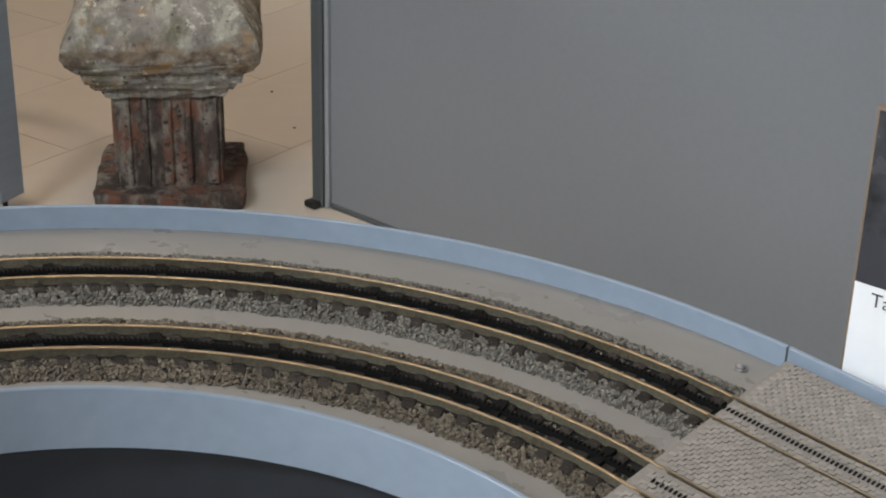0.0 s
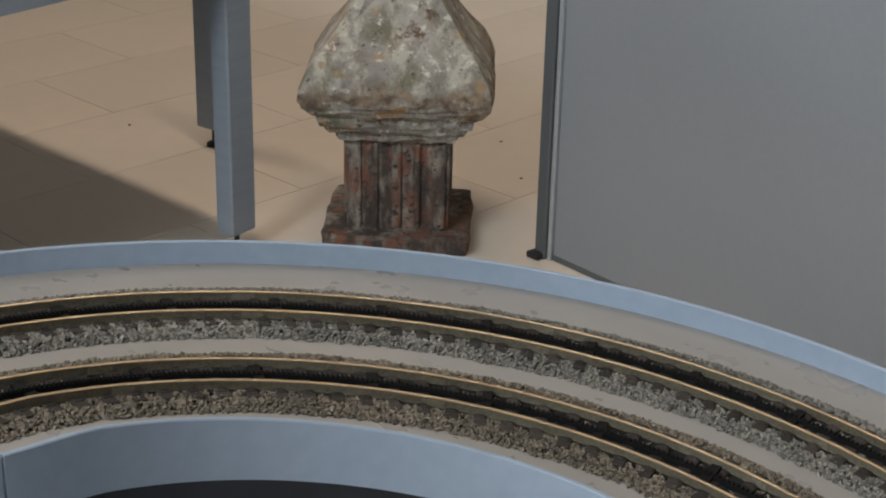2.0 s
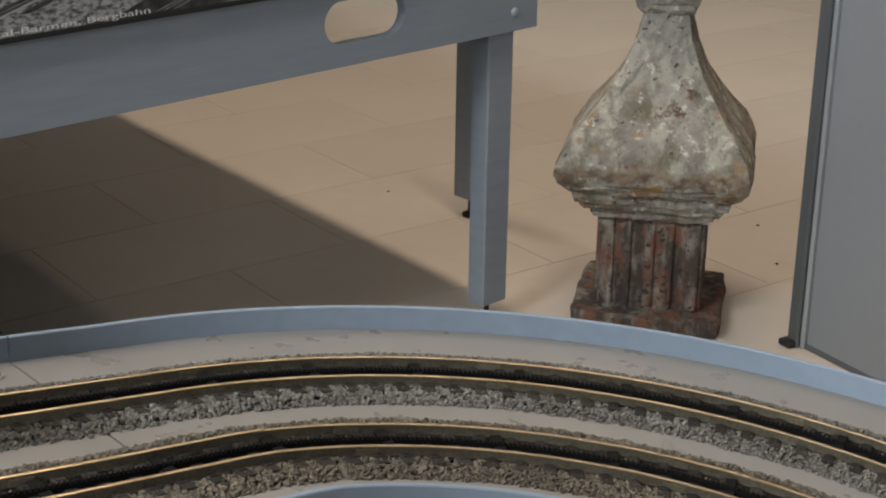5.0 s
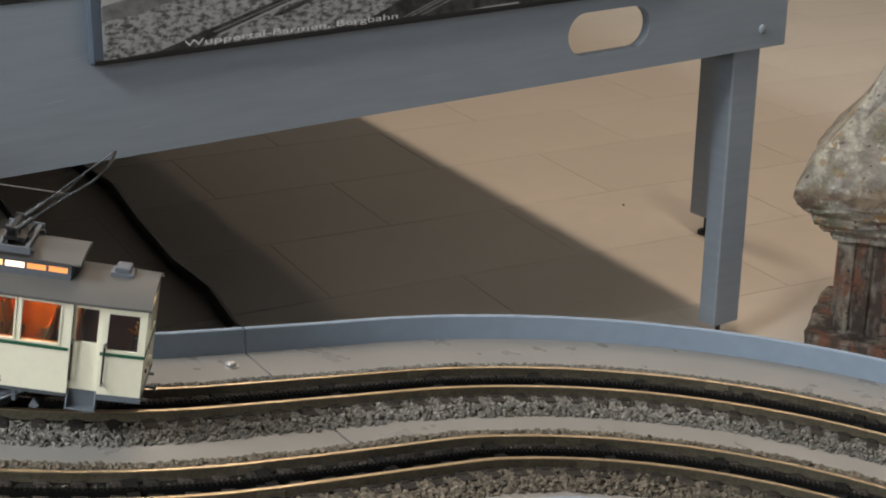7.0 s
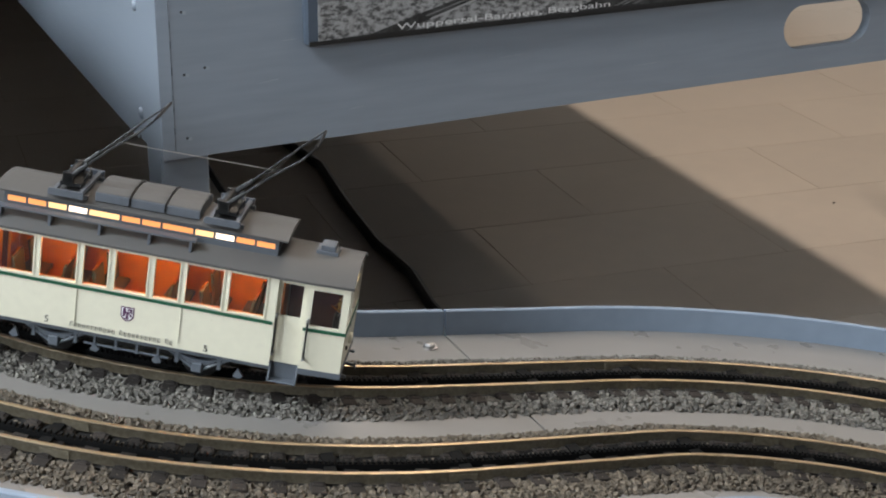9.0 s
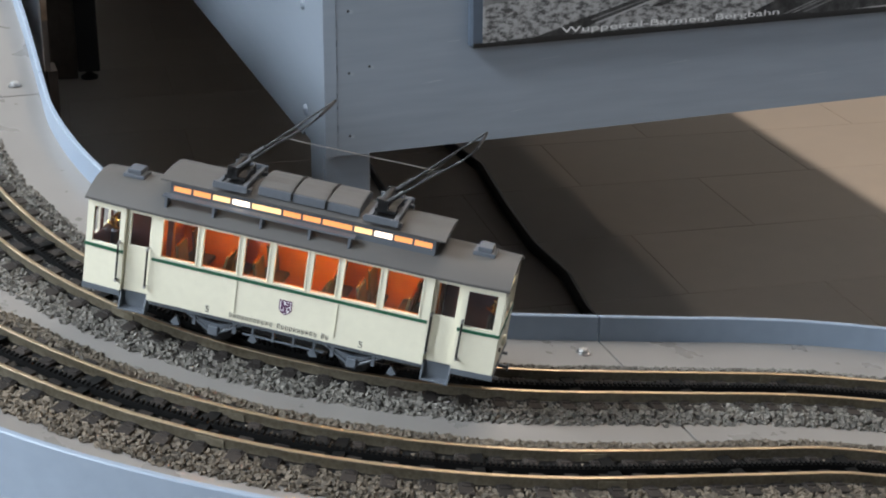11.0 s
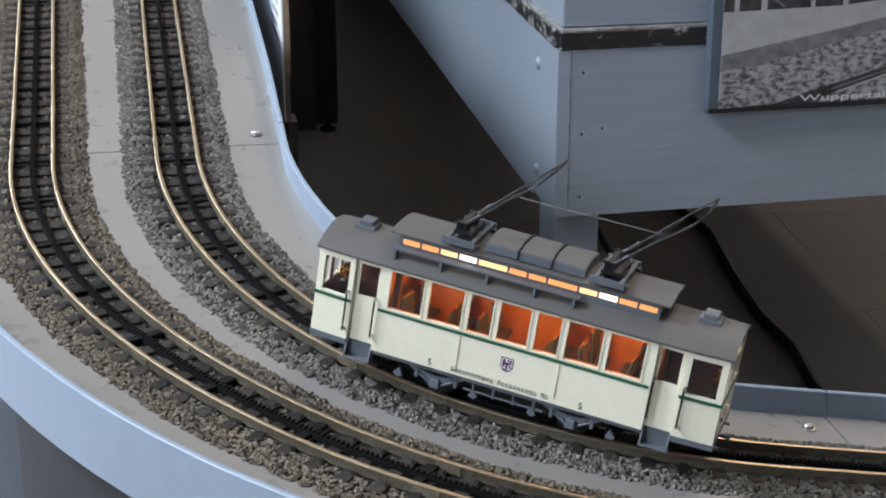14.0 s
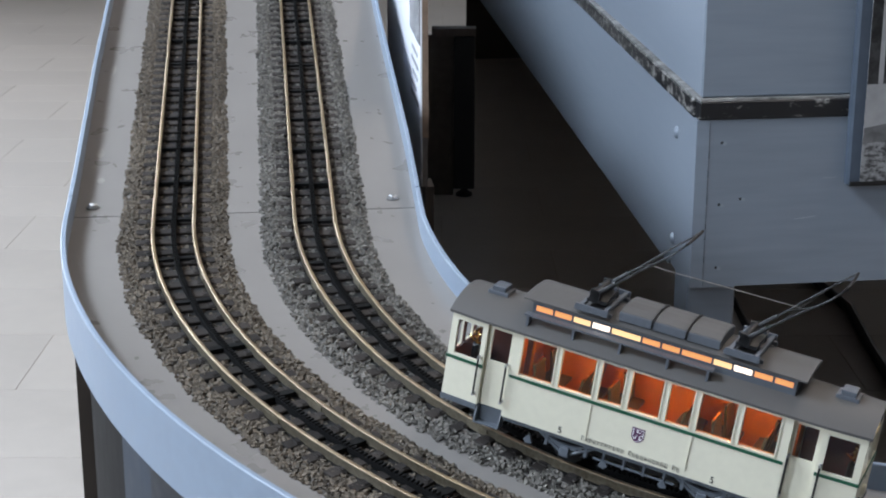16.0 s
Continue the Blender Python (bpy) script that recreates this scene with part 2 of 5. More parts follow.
def height_b(x, y):
    i = int(((LINE_A[:, 1] - x) ** 2 + (LINE_A[:, 2] - y) ** 2).argmin())
    s, ax, ay, h = LINE_A[i]
    return s + (x - ax) * math.cos(h) + (y - ay) * math.sin(h)


SB = np.array([height_b(r[1], r[2]) for r in LINE_B])  # the place along track A beside each point of B


def at(line, s, lat=0.0, up=0.0):
    """A point beside a track: s along it, lat to the side of the camera, up over the rail's top. Returns the point and the heading."""
    L = LINE_A if line == "A" else LINE_B
    x, y, h = (float(np.interp(s, L[:, 0], L[:, k])) for k in (1, 2, 3))
    z = rise(s if line == "A" else float(np.interp(s, L[:, 0], SB))) + up
    return Vector((x - math.sin(h) * lat, y + math.cos(h) * lat, z)), h


def b_of(sa):
    return float(np.interp(sa, SB, LINE_B[:, 0]))


def sweep(line, s0, s1, ring, step=0.012, cap=True, shift=None, lift=None):
    """A closed profile of (lat, up) carried along a track; shift moves it sideways along the way, and lift raises its lower edge."""
    n = max(2, int((s1 - s0) / step))
    g, k = Geo(), len(ring)
    ways = [s0 + (s1 - s0) * i / n for i in range(n + 1)]
    pts = [at(line, s, a + (shift(s) if shift else 0.0), b + (lift(s) if lift and b == FOOT else 0.0))[0] for s in ways for a, b in ring]
    f = [(i * k + j, i * k + (j + 1) % k, (i + 1) * k + (j + 1) % k, (i + 1) * k + j) for i in range(n) for j in range(k)]
    if cap:
        f += [tuple(range(k)), tuple(range(n * k, n * k + k))]
    return g.add(pts, f)


END = 7.25
JOINTS = [0.02, 0.75, 1.903, 2.882, 3.95, 5.6, 7.3]

# ---- the room ----
ROT = Matrix.Rotation(radians(54), 4, "Z")


def room():
    floor = Geo().box(-11, 7, -2.5, 9, -0.06, -0.0012)
    floor = plain("floor", floor, M_GROUT, "beige tiled museum floor with fine joints", "floor", "structure")
    z0, z1, t = 0.0, 4.4, 0.25
    plain("wall_north", Geo().box(-11, 7, 9, 9 + t, z0, z1), M_WALL, "plain plastered wall", "wall", "structure")
    plain("wall_east", Geo().box(7, 7 + t, -2.5, 9, z0, z1), M_WALL, "plain plastered wall", "wall", "structure")
    g = Geo().box(-11 - t, -11, -2.5, -1.4, z0, z1).box(-11 - t, -11, 1.2, 9, z0, z1).box(-11 - t, -11, -1.4, 1.2, z0, 1.2).box(-11 - t, -11, -1.4, 1.2, 3.4, z1)
    plain("wall_west", g, M_WALL, "plastered wall with one wide window", "wall", "structure")
    y0, y1 = -1.6 - t, -1.6
    g = Geo().box(-11, -4.7, y0, y1, z0, z1).box(-0.2, 2.0, y0, y1, z0, z1).box(4.8, 7, y0, y1, z0, z1)
    for xa, xb in ((-4.7, -0.2), (2.0, 4.8)):
        g.box(xa, xb, y0, y1, z0, 1.2).box(xa, xb, y0, y1, 4.34, z1)
    plain("wall_south", g, M_WALL, "plastered wall with two high windows", "wall", "structure")
    plain("ceiling", Geo().box(-11 - t, 7 + t, -2.5, 9 + t, z1, z1 + t), M_WALL, "plain plastered ceiling", "ceiling", "structure")
    # tiles in running bond, turned against the room
    tile_w, tile_l, gap = 0.4104, 0.703, 0.0022
    me = Geo().box(-tile_l / 2 + gap / 2, tile_l / 2 - gap / 2, -tile_w / 2 + gap / 2, tile_w / 2 - gap / 2, -0.02, 0.0).mesh("tile", M_TILE, 0.0005)
    rest = Geo()
    for r in range(-36, 44):
        for c in range(-26, 30):
            a = 2.806 + (c + 0.5 * (r % 2) + 0.5) * tile_l - 3 * tile_l
            b = 2.456 + (r - 0.5) * tile_w + tile_w
            p = ROT @ Vector((a, b, 0))
            if not (-8.5 < p.x < 1.9 and 0.6 < p.y < 7.2):
                if -10.9 < p.x < 6.9 and -1.8 < p.y < 8.9:
                    rest.box(-tile_l / 2 + gap / 2, tile_l / 2 - gap / 2, -tile_w / 2 + gap / 2, tile_w / 2 - gap / 2, -0.02, 0.0, Matrix.Translation(p) @ ROT)
                continue
            ob = new("tile", me)
            ob.matrix_world = Matrix.Translation(p) @ ROT
            ob.parent = floor
    for x, y in ((-1.46, 4.057), (-0.424, 4.137), (-0.34, 3.86)):
        part("speck", Geo().lathe([(0.004, 0.0), (0.0045, 0.0012), (0.002, 0.002)], (x, y, 0.0002), sides=7), M_CABLE, floor, "small dark speck")
    part("tiles", rest, M_TILE, floor, "outlying beige floor tiles", kind="stuff")
    return floor


room()


# ---- the layout: trays, ballast, tracks ----
LAY_BACK, LAY_FRONT = -0.128, 0.118   # inner faces of the rims, from track A and from track B
RIM, DECK, TOP, FOOT = 0.005, -0.0145, 0.011, -0.056


def inset(s):
    """How much nearer to the track the back rim stands where the board is cut along a wider curve."""
    return float(np.interp(s, (1.7, 2.0, 2.25, 2.45, 2.62, 2.8, 2.92, 3.05, 3.5, 3.8, 4.6), (0, 0.0045, 0.0055, 0.0075, 0.010, 0.011, 0.0085, 0.006, 0.0045, 0.002, 0.0)))


def inset_front(s):
    """The same for the front rim, by the way along track B."""
    return float(np.interp(s, (1.6, 2.05, 2.4, 2.65, 2.9, 3.3), (0, -0.009, -0.008, -0.004, -0.004, 0.0)))


def front_foot(s):
    """The front rim is lower where the line begins."""
    return float(np.interp(s, (1.6, 2.1), (0.009, 0.0)))


def band(s0, s1, back, front, low, high, step=0.012):
    """A strip between a line beside track A and one beside track B."""
    n = max(2, int((s1 - s0) / step))
    g, pts = Geo(), []
    for i in range(n + 1):
        s = s0 + (s1 - s0) * i / n
        p = at("A", s, back + (inset(s) if back == LAY_BACK else 0.0))[0]
        q = at("B", b_of(s), front + (inset_front(b_of(s)) if front == LAY_FRONT else 0.0))[0]
        for base, up in ((p, low), (q, low), (q, high), (p, high)):
            pts.append(base + Vector((0, 0, up)))
    f = [(i * 4 + j, i * 4 + (j + 1) % 4, i * 4 + 4 + (j + 1) % 4, i * 4 + 4 + j) for i in range(n) for j in range(4)]
    f += [(0, 1, 2, 3), (n * 4, n * 4 + 1, n * 4 + 2, n * 4 + 3)]
    return g.add(pts, f)


def screw(parent, s, line, lat):
    p, _ = at(line, s, lat, DECK)
    g = Geo().lathe([(0.0075, 0.0), (0.0075, 0.0012), (0.0055, 0.0014), (0.0052, 0.0035), (0.0035, 0.005), (0.001, 0.0054)], p, sides=16)
    part("screw", g, M_STEEL, parent, "bright steel screw with a washer", smooth=False)


def tray(i, s0, s1):
    e = 0.0012
    t = thing("layout_tray", "blue-grey painted curved tray board carrying two model railway tracks", "model layout", "layout trays")
    part("deck", band(s0 + e, s1 - e, LAY_BACK, LAY_FRONT, FOOT + 0.012, DECK), M_TRAY, t, "satin beige deck", smooth=True)
    part("back_rim", sweep("A", s0 + e, s1 - e, [(LAY_BACK, FOOT), (LAY_BACK, TOP - 0.001), (LAY_BACK - 0.001, TOP), (LAY_BACK - RIM, TOP), (LAY_BACK - RIM, FOOT)], shift=inset), M_PAINT, t, smooth=True)
    part("front_rim", sweep("B", b_of(s0) + e, b_of(s1) - e, [(LAY_FRONT, FOOT), (LAY_FRONT, TOP), (LAY_FRONT + RIM - 0.001, TOP), (LAY_FRONT + RIM, TOP - 0.001), (LAY_FRONT + RIM, FOOT)], shift=inset_front, lift=front_foot), M_PAINT, t, smooth=True)
    if i > 0:
        screw(t, s0 + 0.028, "A", -0.0945)
        screw(t, b_of(s0) + 0.026, "B", 0.094)
    return t


for i, (a, b) in enumerate(zip(JOINTS, JOINTS[1:])):
    made = tray(i, a, b)
    if i == 3:   # rubbed places on the deck beside the front rim
        for s, lat, length, width in ((3.025, 0.0965, 0.034, 0.011), (2.975, 0.1015, 0.026, 0.007), (2.938, 0.0905, 0.020, 0.010), (3.34, 0.098, 0.04, 0.006)):
            ring = [(-0.5, 0.1), (-0.3, -0.35), (0.1, -0.5), (0.5, -0.1), (0.35, 0.3), (-0.1, 0.5)]
            low, high = ([at("B", s + length * u, lat + width * v, DECK + up)[0] for u, v in ring] for up in (-0.0005, 0.0003))
            part("rubbed_patch", Geo().prism(low, high), M_RUBBED, made, "pale rubbed patch")


def stones(name, line, s0, s1, mat, count, seed):
    """Loose ballast beside and between the sleepers, as real chips."""
    rnd = np.random.RandomState(seed)
    base = np.array([(-1, -1, -1), (1, -1, -1), (1, 1, -1), (-1, 1, -1), (-.7, -.7, 1), (.7, -.7, 1), (.7, .7, 1), (-.7, .7, 1)], float)
    quads = np.array([(3, 2, 1, 0), (4, 5, 6, 7), (0, 1, 5, 4), (1, 2, 6, 5), (2, 3, 7, 6), (3, 0, 4, 7)])
    s = rnd.uniform(s0, s1, count)
    side = np.where(rnd.rand(count) < 0.5, -1, 1)
    w = rnd.rand(count)
    edge = 0.0600 + 0.0008 * np.sin(s * 37) + 0.0006 * np.sin(s * 91 + 2) + rnd.normal(0, 0.0007, count)
    lat = side * (0.027 + (edge - 0.027) * w)
    inner = rnd.rand(count) < 0.10
    lat = np.where(inner, rnd.uniform(-0.0185, 0.0185, count), lat)
    L = LINE_A if line == "A" else LINE_B
    x, y, h = (np.interp(s, L[:, 0], L[:, k]) for k in (1, 2, 3))
    sa = s if line == "A" else np.interp(s, L[:, 0], SB)
    heap = np.clip((edge - np.abs(lat)) / 0.012, 0.12, 1)
    z = rise(sa) + DECK + np.where(np.abs(lat) < 0.0445, 0.0042, 0.0046) * heap * np.where(inner, 0.75, 1.0) * rnd.uniform(0.78, 1.05, count)
    c = np.stack([x - np.sin(h) * lat, y + np.cos(h) * lat, z], 1)
    size = rnd.uniform(0.0011, 0.0022, (count, 1, 3)) * np.array([1.15, 1, 0.85])
    a, b, k = rnd.uniform(0, math.tau, (3, count))
    ca, sa_, cb, sb_, ck, sk = np.cos(a), np.sin(a), np.cos(b), np.sin(b), np.cos(k), np.sin(k)
    zero, one = np.zeros(count), np.ones(count)
    rz = np.stack([np.stack([ca, -sa_, zero], -1), np.stack([sa_, ca, zero], -1), np.stack([zero, zero, one], -1)], -2)
    rx = np.stack([np.stack([one, zero, zero], -1), np.stack([zero, cb, -sb_], -1), np.stack([zero, sb_, cb], -1)], -2)
    ry = np.stack([np.stack([ck, zero, sk], -1), np.stack([zero, one, zero], -1), np.stack([-sk, zero, ck], -1)], -2)
    local = base[None] * size * rnd.uniform(0.65, 1.2, (count, 8, 1))
    v = np.einsum("nij,nkj->nki", rz @ rx @ ry, local) + c[:, None]
    f = (quads[None] + 8 * np.arange(count)[:, None, None]).reshape(-1, 4)
    me = bpy.data.meshes.new(name)
    me.from_pydata(v.reshape(-1, 3).tolist(), [], f.tolist())
    me.materials.append(mat)
    return tagged(new(name, me), "loose chips of model ballast along the track", "ballast", kind="stuff")


RAIL = [(-0.0015, -0.0094), (0.0015, -0.0094), (0.0015, -0.0034), (0.0021, -0.0024), (0.0021, -0.0009),
        (-0.0021, -0.0009), (-0.0021, -0.0024), (-0.0015, -0.0034)]
TREAD = [(-0.0020, -0.0009), (0.0020, -0.0009), (0.0019, -0.0004), (0.0013, 0.0), (-0.0013, 0.0), (-0.0019, -0.0004)]


def sleeper_mesh():
    g = Geo()
    g.box(-0.0062, 0.0062, -0.041, 0.041, -0.0142, -0.0080)
    for y in (-0.0225, 0.0225):
        for d in (-0.0042, 0.0024):
            g.box(-0.0035, 0.0035, y + d, y + d + 0.0018, -0.0085, -0.0066)
        for d in (-0.0085, 0.0045):
            g.box(-0.0042, 0.0042, y + d, y + d + 0.0040, -0.0086, -0.0070)
    return g.mesh("sleeper", M_SLEEPER, 0.0007)


SLEEPER = sleeper_mesh()


def track(line, s0, s1, label):
    t = thing("model_track", label, "model track", "tracks on the layout")
    for side in (-0.0225, 0.0225):
        rail = part("rail", sweep(line, s0 - 0.0, s1, [(side + a, b) for a, b in RAIL], 0.01), M_TARNISH, t, "tarnished brass rail", smooth=True)
        part("running_surface", sweep(line, s0, s1, [(side + a, b) for a, b in TREAD], 0.01), M_BRASS, rail, "polished top of the brass rail", smooth=True)
        k, s = 0, s0 + 0.11
        while s < s1:
            ring = [(-0.0027, -0.003), (-0.0027, -0.0092), (0.0027, -0.0092), (0.0027, -0.003), (0.0015, -0.003), (0.0015, -0.0088), (-0.0015, -0.0088), (-0.0015, -0.003)]
            part("rail_joiner", sweep(line, s, s + 0.022, [(side + a, b) for a, b in ring], 0.008), M_TARNISH, t, "brass rail joiner")
            s += 0.30
    rack = sweep(line, s0 - 0.02, s1, [(-0.0028, -0.0095), (0.0028, -0.0095), (0.0028, -0.004), (-0.0028, -0.004)], 0.012)
    s = s0
    while s < min(s1, s0 + 3.6):
        p, h = at(line, s, 0, -0.0012)
        m = Matrix.Translation(p) @ Matrix.Rotation(h, 4, "Z")
        rack.box(-0.0011, 0.0011, -0.0024, 0.0024, -0.0035, -0.0008, m)
        s += 0.0046
    part("rack", rack, M_RACK, t, "black toothed rack between the rails")
    s = s0 + 0.05
    while s < s1:
        p, h = at(line, s, 0, -0.0075)
        m = Matrix.Translation(p) @ Matrix.Rotation(h, 4, "Z")
        part("tie_plate", Geo().box(-0.0048, 0.0048, -0.0192, 0.0192, -0.002, 0.002, m), M_RACK, t, "black tie plate under the rack")
        s += 0.107
    part("track_bed", sweep(line, s0, s1, [(-0.026, DECK), (0.026, DECK), (0.026, DECK + 0.003), (-0.026, DECK + 0.003)]), M_BED, t, "dark bed under the sleepers")
    s, k = s0 + 0.01, 0
    while s < s1:
        p, h = at(line, s)
        ob = new("sleeper", SLEEPER)
        slope = math.atan((rise(s + 0.01) - rise(s - 0.01)) / 0.02)
        ob.matrix_world = Matrix.Translation(p) @ Matrix.Rotation(h, 4, "Z") @ Matrix.Rotation(-slope, 4, "Y")
        ob.parent = t
        s += 0.028
    return t


B0 = b_of(0.735)
track("A", 0.752, END, "brass model track with brown sleepers and a black rack")
track("B", B0, b_of(END), "brass model track with brown sleepers and a black rack")
stones("track_ballast", "A", 0.752, 4.6, M_BALLAST_GREY, 40000, 3)
stones("track_ballast", "A", 4.6, END, M_BALLAST_GREY, 24000, 4)
stones("track_ballast", "B", B0, b_of(4.6), M_BALLAST, 40000, 5)
stones("track_ballast", "B", b_of(4.6), b_of(END), M_BALLAST, 24000, 6)


# ---- the paved end of the line ----
def pavement():
    t = thing("paved_street", "grey sett paving slab with grooved rails at the low end", "paving")
    part("slab", band(0.03, 0.748, LAY_BACK + 0.004, LAY_FRONT - 0.004, DECK + 0.0006, -0.0017), M_JOINT, t, "joint mortar between the setts")
    for line, s1 in (("A", 0.752), ("B", B0)):
        for side in (-0.0225, 0.0225):
            part("rail", sweep(line, 0.03, s1, [(side - 0.0012, -0.004), (side + 0.0012, -0.004), (side + 0.0012, 0.0), (side - 0.0012, 0.0)]), M_BRASS, t, "worn brass rail flush with the paving")
            part("groove", sweep(line, 0.03, s1 - 0.006, [(side + 0.0014, -0.003), (side + 0.0036, -0.003), (side + 0.0036, -0.0016), (side + 0.0014, -0.0016)]), M_RACK, t, "dark flange groove")
        g = sweep(line, 0.03, s1, [(-0.0035, -0.0034), (0.0035, -0.0035), (0.0035, -0.0022), (-0.0035, -0.0022)])
        s = 0.03
        while s < s1:
            p, h = at(line, s, 0, -0.0005)
            g.box(-0.0011, 0.0011, -0.003, 0.003, -0.0025, 0, Matrix.Translation(p) @ Matrix.Rotation(h, 4, "Z"))
            s += 0.0046
        part("rack", g, M_RACK, t, "black rack set into the paving")
    rnd = random.Random(8)
    me = Geo().box(-0.0039, 0.0039, -0.0029, 0.0029, -0.004, 0.0).mesh("sett", M_SETT, 0.0006)
    rest, n = Geo(), 0
    row = 0
    lat = LAY_BACK + 0.008
    while lat < 0.262:
        s = 0.035 + (row % 2) * 0.004
        while s < 0.743:
            near = [abs(lat - c) for c in (0.0, 0.0225, -0.0225)] + [abs(lat - 0.1525 - c) for c in (0.0, 0.0225, -0.0225)]
            if min(near) > 0.0045:
                p, h = at("A", s, lat, -0.0008 + rnd.uniform(-0.0005, 0.0004))
                m = Matrix.Translation(p) @ Matrix.Rotation(h + rnd.uniform(-0.06, 0.06), 4, "Z")
                if s > 0.62 and -0.105 < lat < -0.03 and n < 280:
                    ob = new("sett", me)
                    ob.matrix_world = m
                    ob.parent = t
                    n += 1
                else:
                    rest.box(-0.0039, 0.0039, -0.0029, 0.0029, -0.004, 0.0, m)
            s += 0.0082
        lat += 0.0062
        row += 1
    part("setts", rest.mesh("setts", M_SETTS, 0.0), M_SETTS, t, "rows of small grey setts", kind="stuff")
    return t


pavement()


# ---- the display table behind the layout ----
U, N = Vector((0.470, 0.883, 0)), Vector((0.883, -0.470, 0))   # along its front, and out of its front
U.normalize(), N.normalize()
TABLE = Matrix(((U.x, -N.x, 0, 0), (U.y, -N.y, 0, 0), (0, 0, 1, 0), (0, 0, 0, 1)))  # x along the front, y to the back


def rounded(cx, cz, w, h, n=10):
    r = h / 2
    return [(cx + sx * (w / 2 - r) + r * math.cos(a), cz + r * math.sin(a)) for sx, a0 in ((1, -90), (-1, 90)) for a in (radians(a0 + 180 * i / n) for i in range(n + 1))]


def display_table(x0, x1, yf, zb):
    """x0 to x1 along the front, front face at yf, lower edge of the front board at zb."""
    t = thing("display_table", "blue-grey painted wooden display table on square legs", "table")
    th = 0.022
    ztop = zb + 0.266
    hx, hz, hw, hh = x1 - 0.492, zb + 0.087, 0.208, 0.084
    hole = rounded(hx, hz, hw, hh)
    # front board with the hand hole cut through: four pieces round the hole's square, and fillets to its curve
    g = Geo()
    a, b, c, d = hx - hw / 2, hx + hw / 2, hz - hh / 2, hz + hh / 2
    g.box(x0 + th - 0.0015, a, yf, yf + th, zb, ztop).box(b, x1, yf, yf + th, zb, ztop)
    g.box(a, b, yf, yf + th, zb, c).box(a, b, yf, yf + th, d, ztop)
    r = hh / 2
    for sx in (-1, 1):
        for sz in (-1, 1):
            corner = (hx + sx * hw / 2, hz + sz * r)
            arc = [(hx + sx * (hw / 2 - r) + sx * r * math.cos(q), hz + sz * r * math.sin(q)) for q in (radians(90 * i / 8) for i in range(9))]
            for p, q in zip(arc, arc[1:]):
                g.prism([(corner[0], yf, corner[1]), (p[0], yf, p[1]), (q[0], yf, q[1])], [(corner[0], yf + th, corner[1]), (p[0], yf + th, p[1]), (q[0], yf + th, q[1])])
    part("front_board", g, M_BOARD, t, "painted front board with an oval hand hole")
    skew = Matrix.Translation((x0, yf, 0)) @ Matrix.Rotation(radians(-4.7), 4, "Z") @ Matrix.Translation((-x0, -yf, 0))
    outline = [(0.0005, zb), (0.150, zb - 0.006), (0.158, zb - 0.0005), (0.176, zb - 0.013), (6.2, zb - 0.145), (6.2, ztop), (0.0005, ztop)]
    part("side_board", Geo().prism([skew @ Vector((x0, yf + d, z)) for d, z in outline], [skew @ Vector((x0 + th - 0.002, yf + d, z)) for d, z in outline]), M_BOARD, t, "painted side board with cup-head screws", bevel=0.0003)
    part("back_board", Geo().box(x0 + 0.3, x1 - 0.02, yf + 0.70, yf + 0.72, zb + 0.02, ztop - 0.031), M_BOARD, t)
    top = [(x0 + 0.30, yf + th + 0.002), (x1, yf + th + 0.002), (x1 + 0.72, yf + 6.2), (x0 + 0.55, yf + 6.2)]
    side = [(x1 - 0.024, yf + th + 0.002), (x1 - 0.002, yf + th + 0.002), (x1 + 0.715, yf + 6.17), (x1 + 0.693, yf + 6.17)]
    part("tabletop", Geo().prism([(x, y, ztop - 0.03) for x, y in top], [(x, y, ztop - 0.004) for x, y in top]), M_BOARD, t)
    # the far length is added to keep light from under the table
    part("end_board", Geo().prism([(x, y, zb) for x, y in side], [(x, y, ztop - 0.031) for x, y in side]), M_BOARD, t)
    # an added board that shuts off light at the far end
    part("light_block_board", Geo().box(x0 + 0.6, x1 + 0.70, yf + 6.172, yf + 6.192, 0.0, ztop - 0.032), M_DARKWOOD, t, "board down to the floor, added to keep light out")
    for x, y, w, d in ((x0 + 0.002, yf + 0.024, 0.076, 0.10), (x1 - 0.121, yf + 0.024, 0.077, 0.050), (2.895, yf + 0.565, 0.06, 0.07)):
        leg = part("leg", Geo().box(x, x + w, y, y + d, 0.055, zb + 0.1, skew if x < x0 + 0.1 else None), M_BOARD, t, bevel=0.003)
        part("levelling_foot", Geo().lathe([(0.021, 0), (0.021, 0.008), (0.012, 0.013), (0.006, 0.015), (0.006, 0.056)], (x + w / 2, y + d / 2, 0)), M_BLACK, leg, "black levelling foot", smooth=True)
    for d, z in ((0.140, zb + 0.040), (0.144, zb + 0.217)):
        screw_head = Geo().lathe([(0.002, -0.006), (0.008, -0.0045), (0.010, -0.002), (0.0105, 0.0)], (x0, yf + d, z), "X", 16)
        screw_head.v = [tuple(skew @ Vector(p)) for p in screw_head.v]
        part("screw", screw_head, M_BOARD, t, "painted cup-head screw", smooth=True)
    for x, z in ((x1 - 0.071, zb + 0.041), ):
        part("screw", Geo().lathe([(0.002, -0.006), (0.008, -0.0045), (0.010, -0.002), (0.0105, 0.0)], (x, yf, z), "Y", 16), M_BOARD, t, "painted cup-head screw", smooth=True)
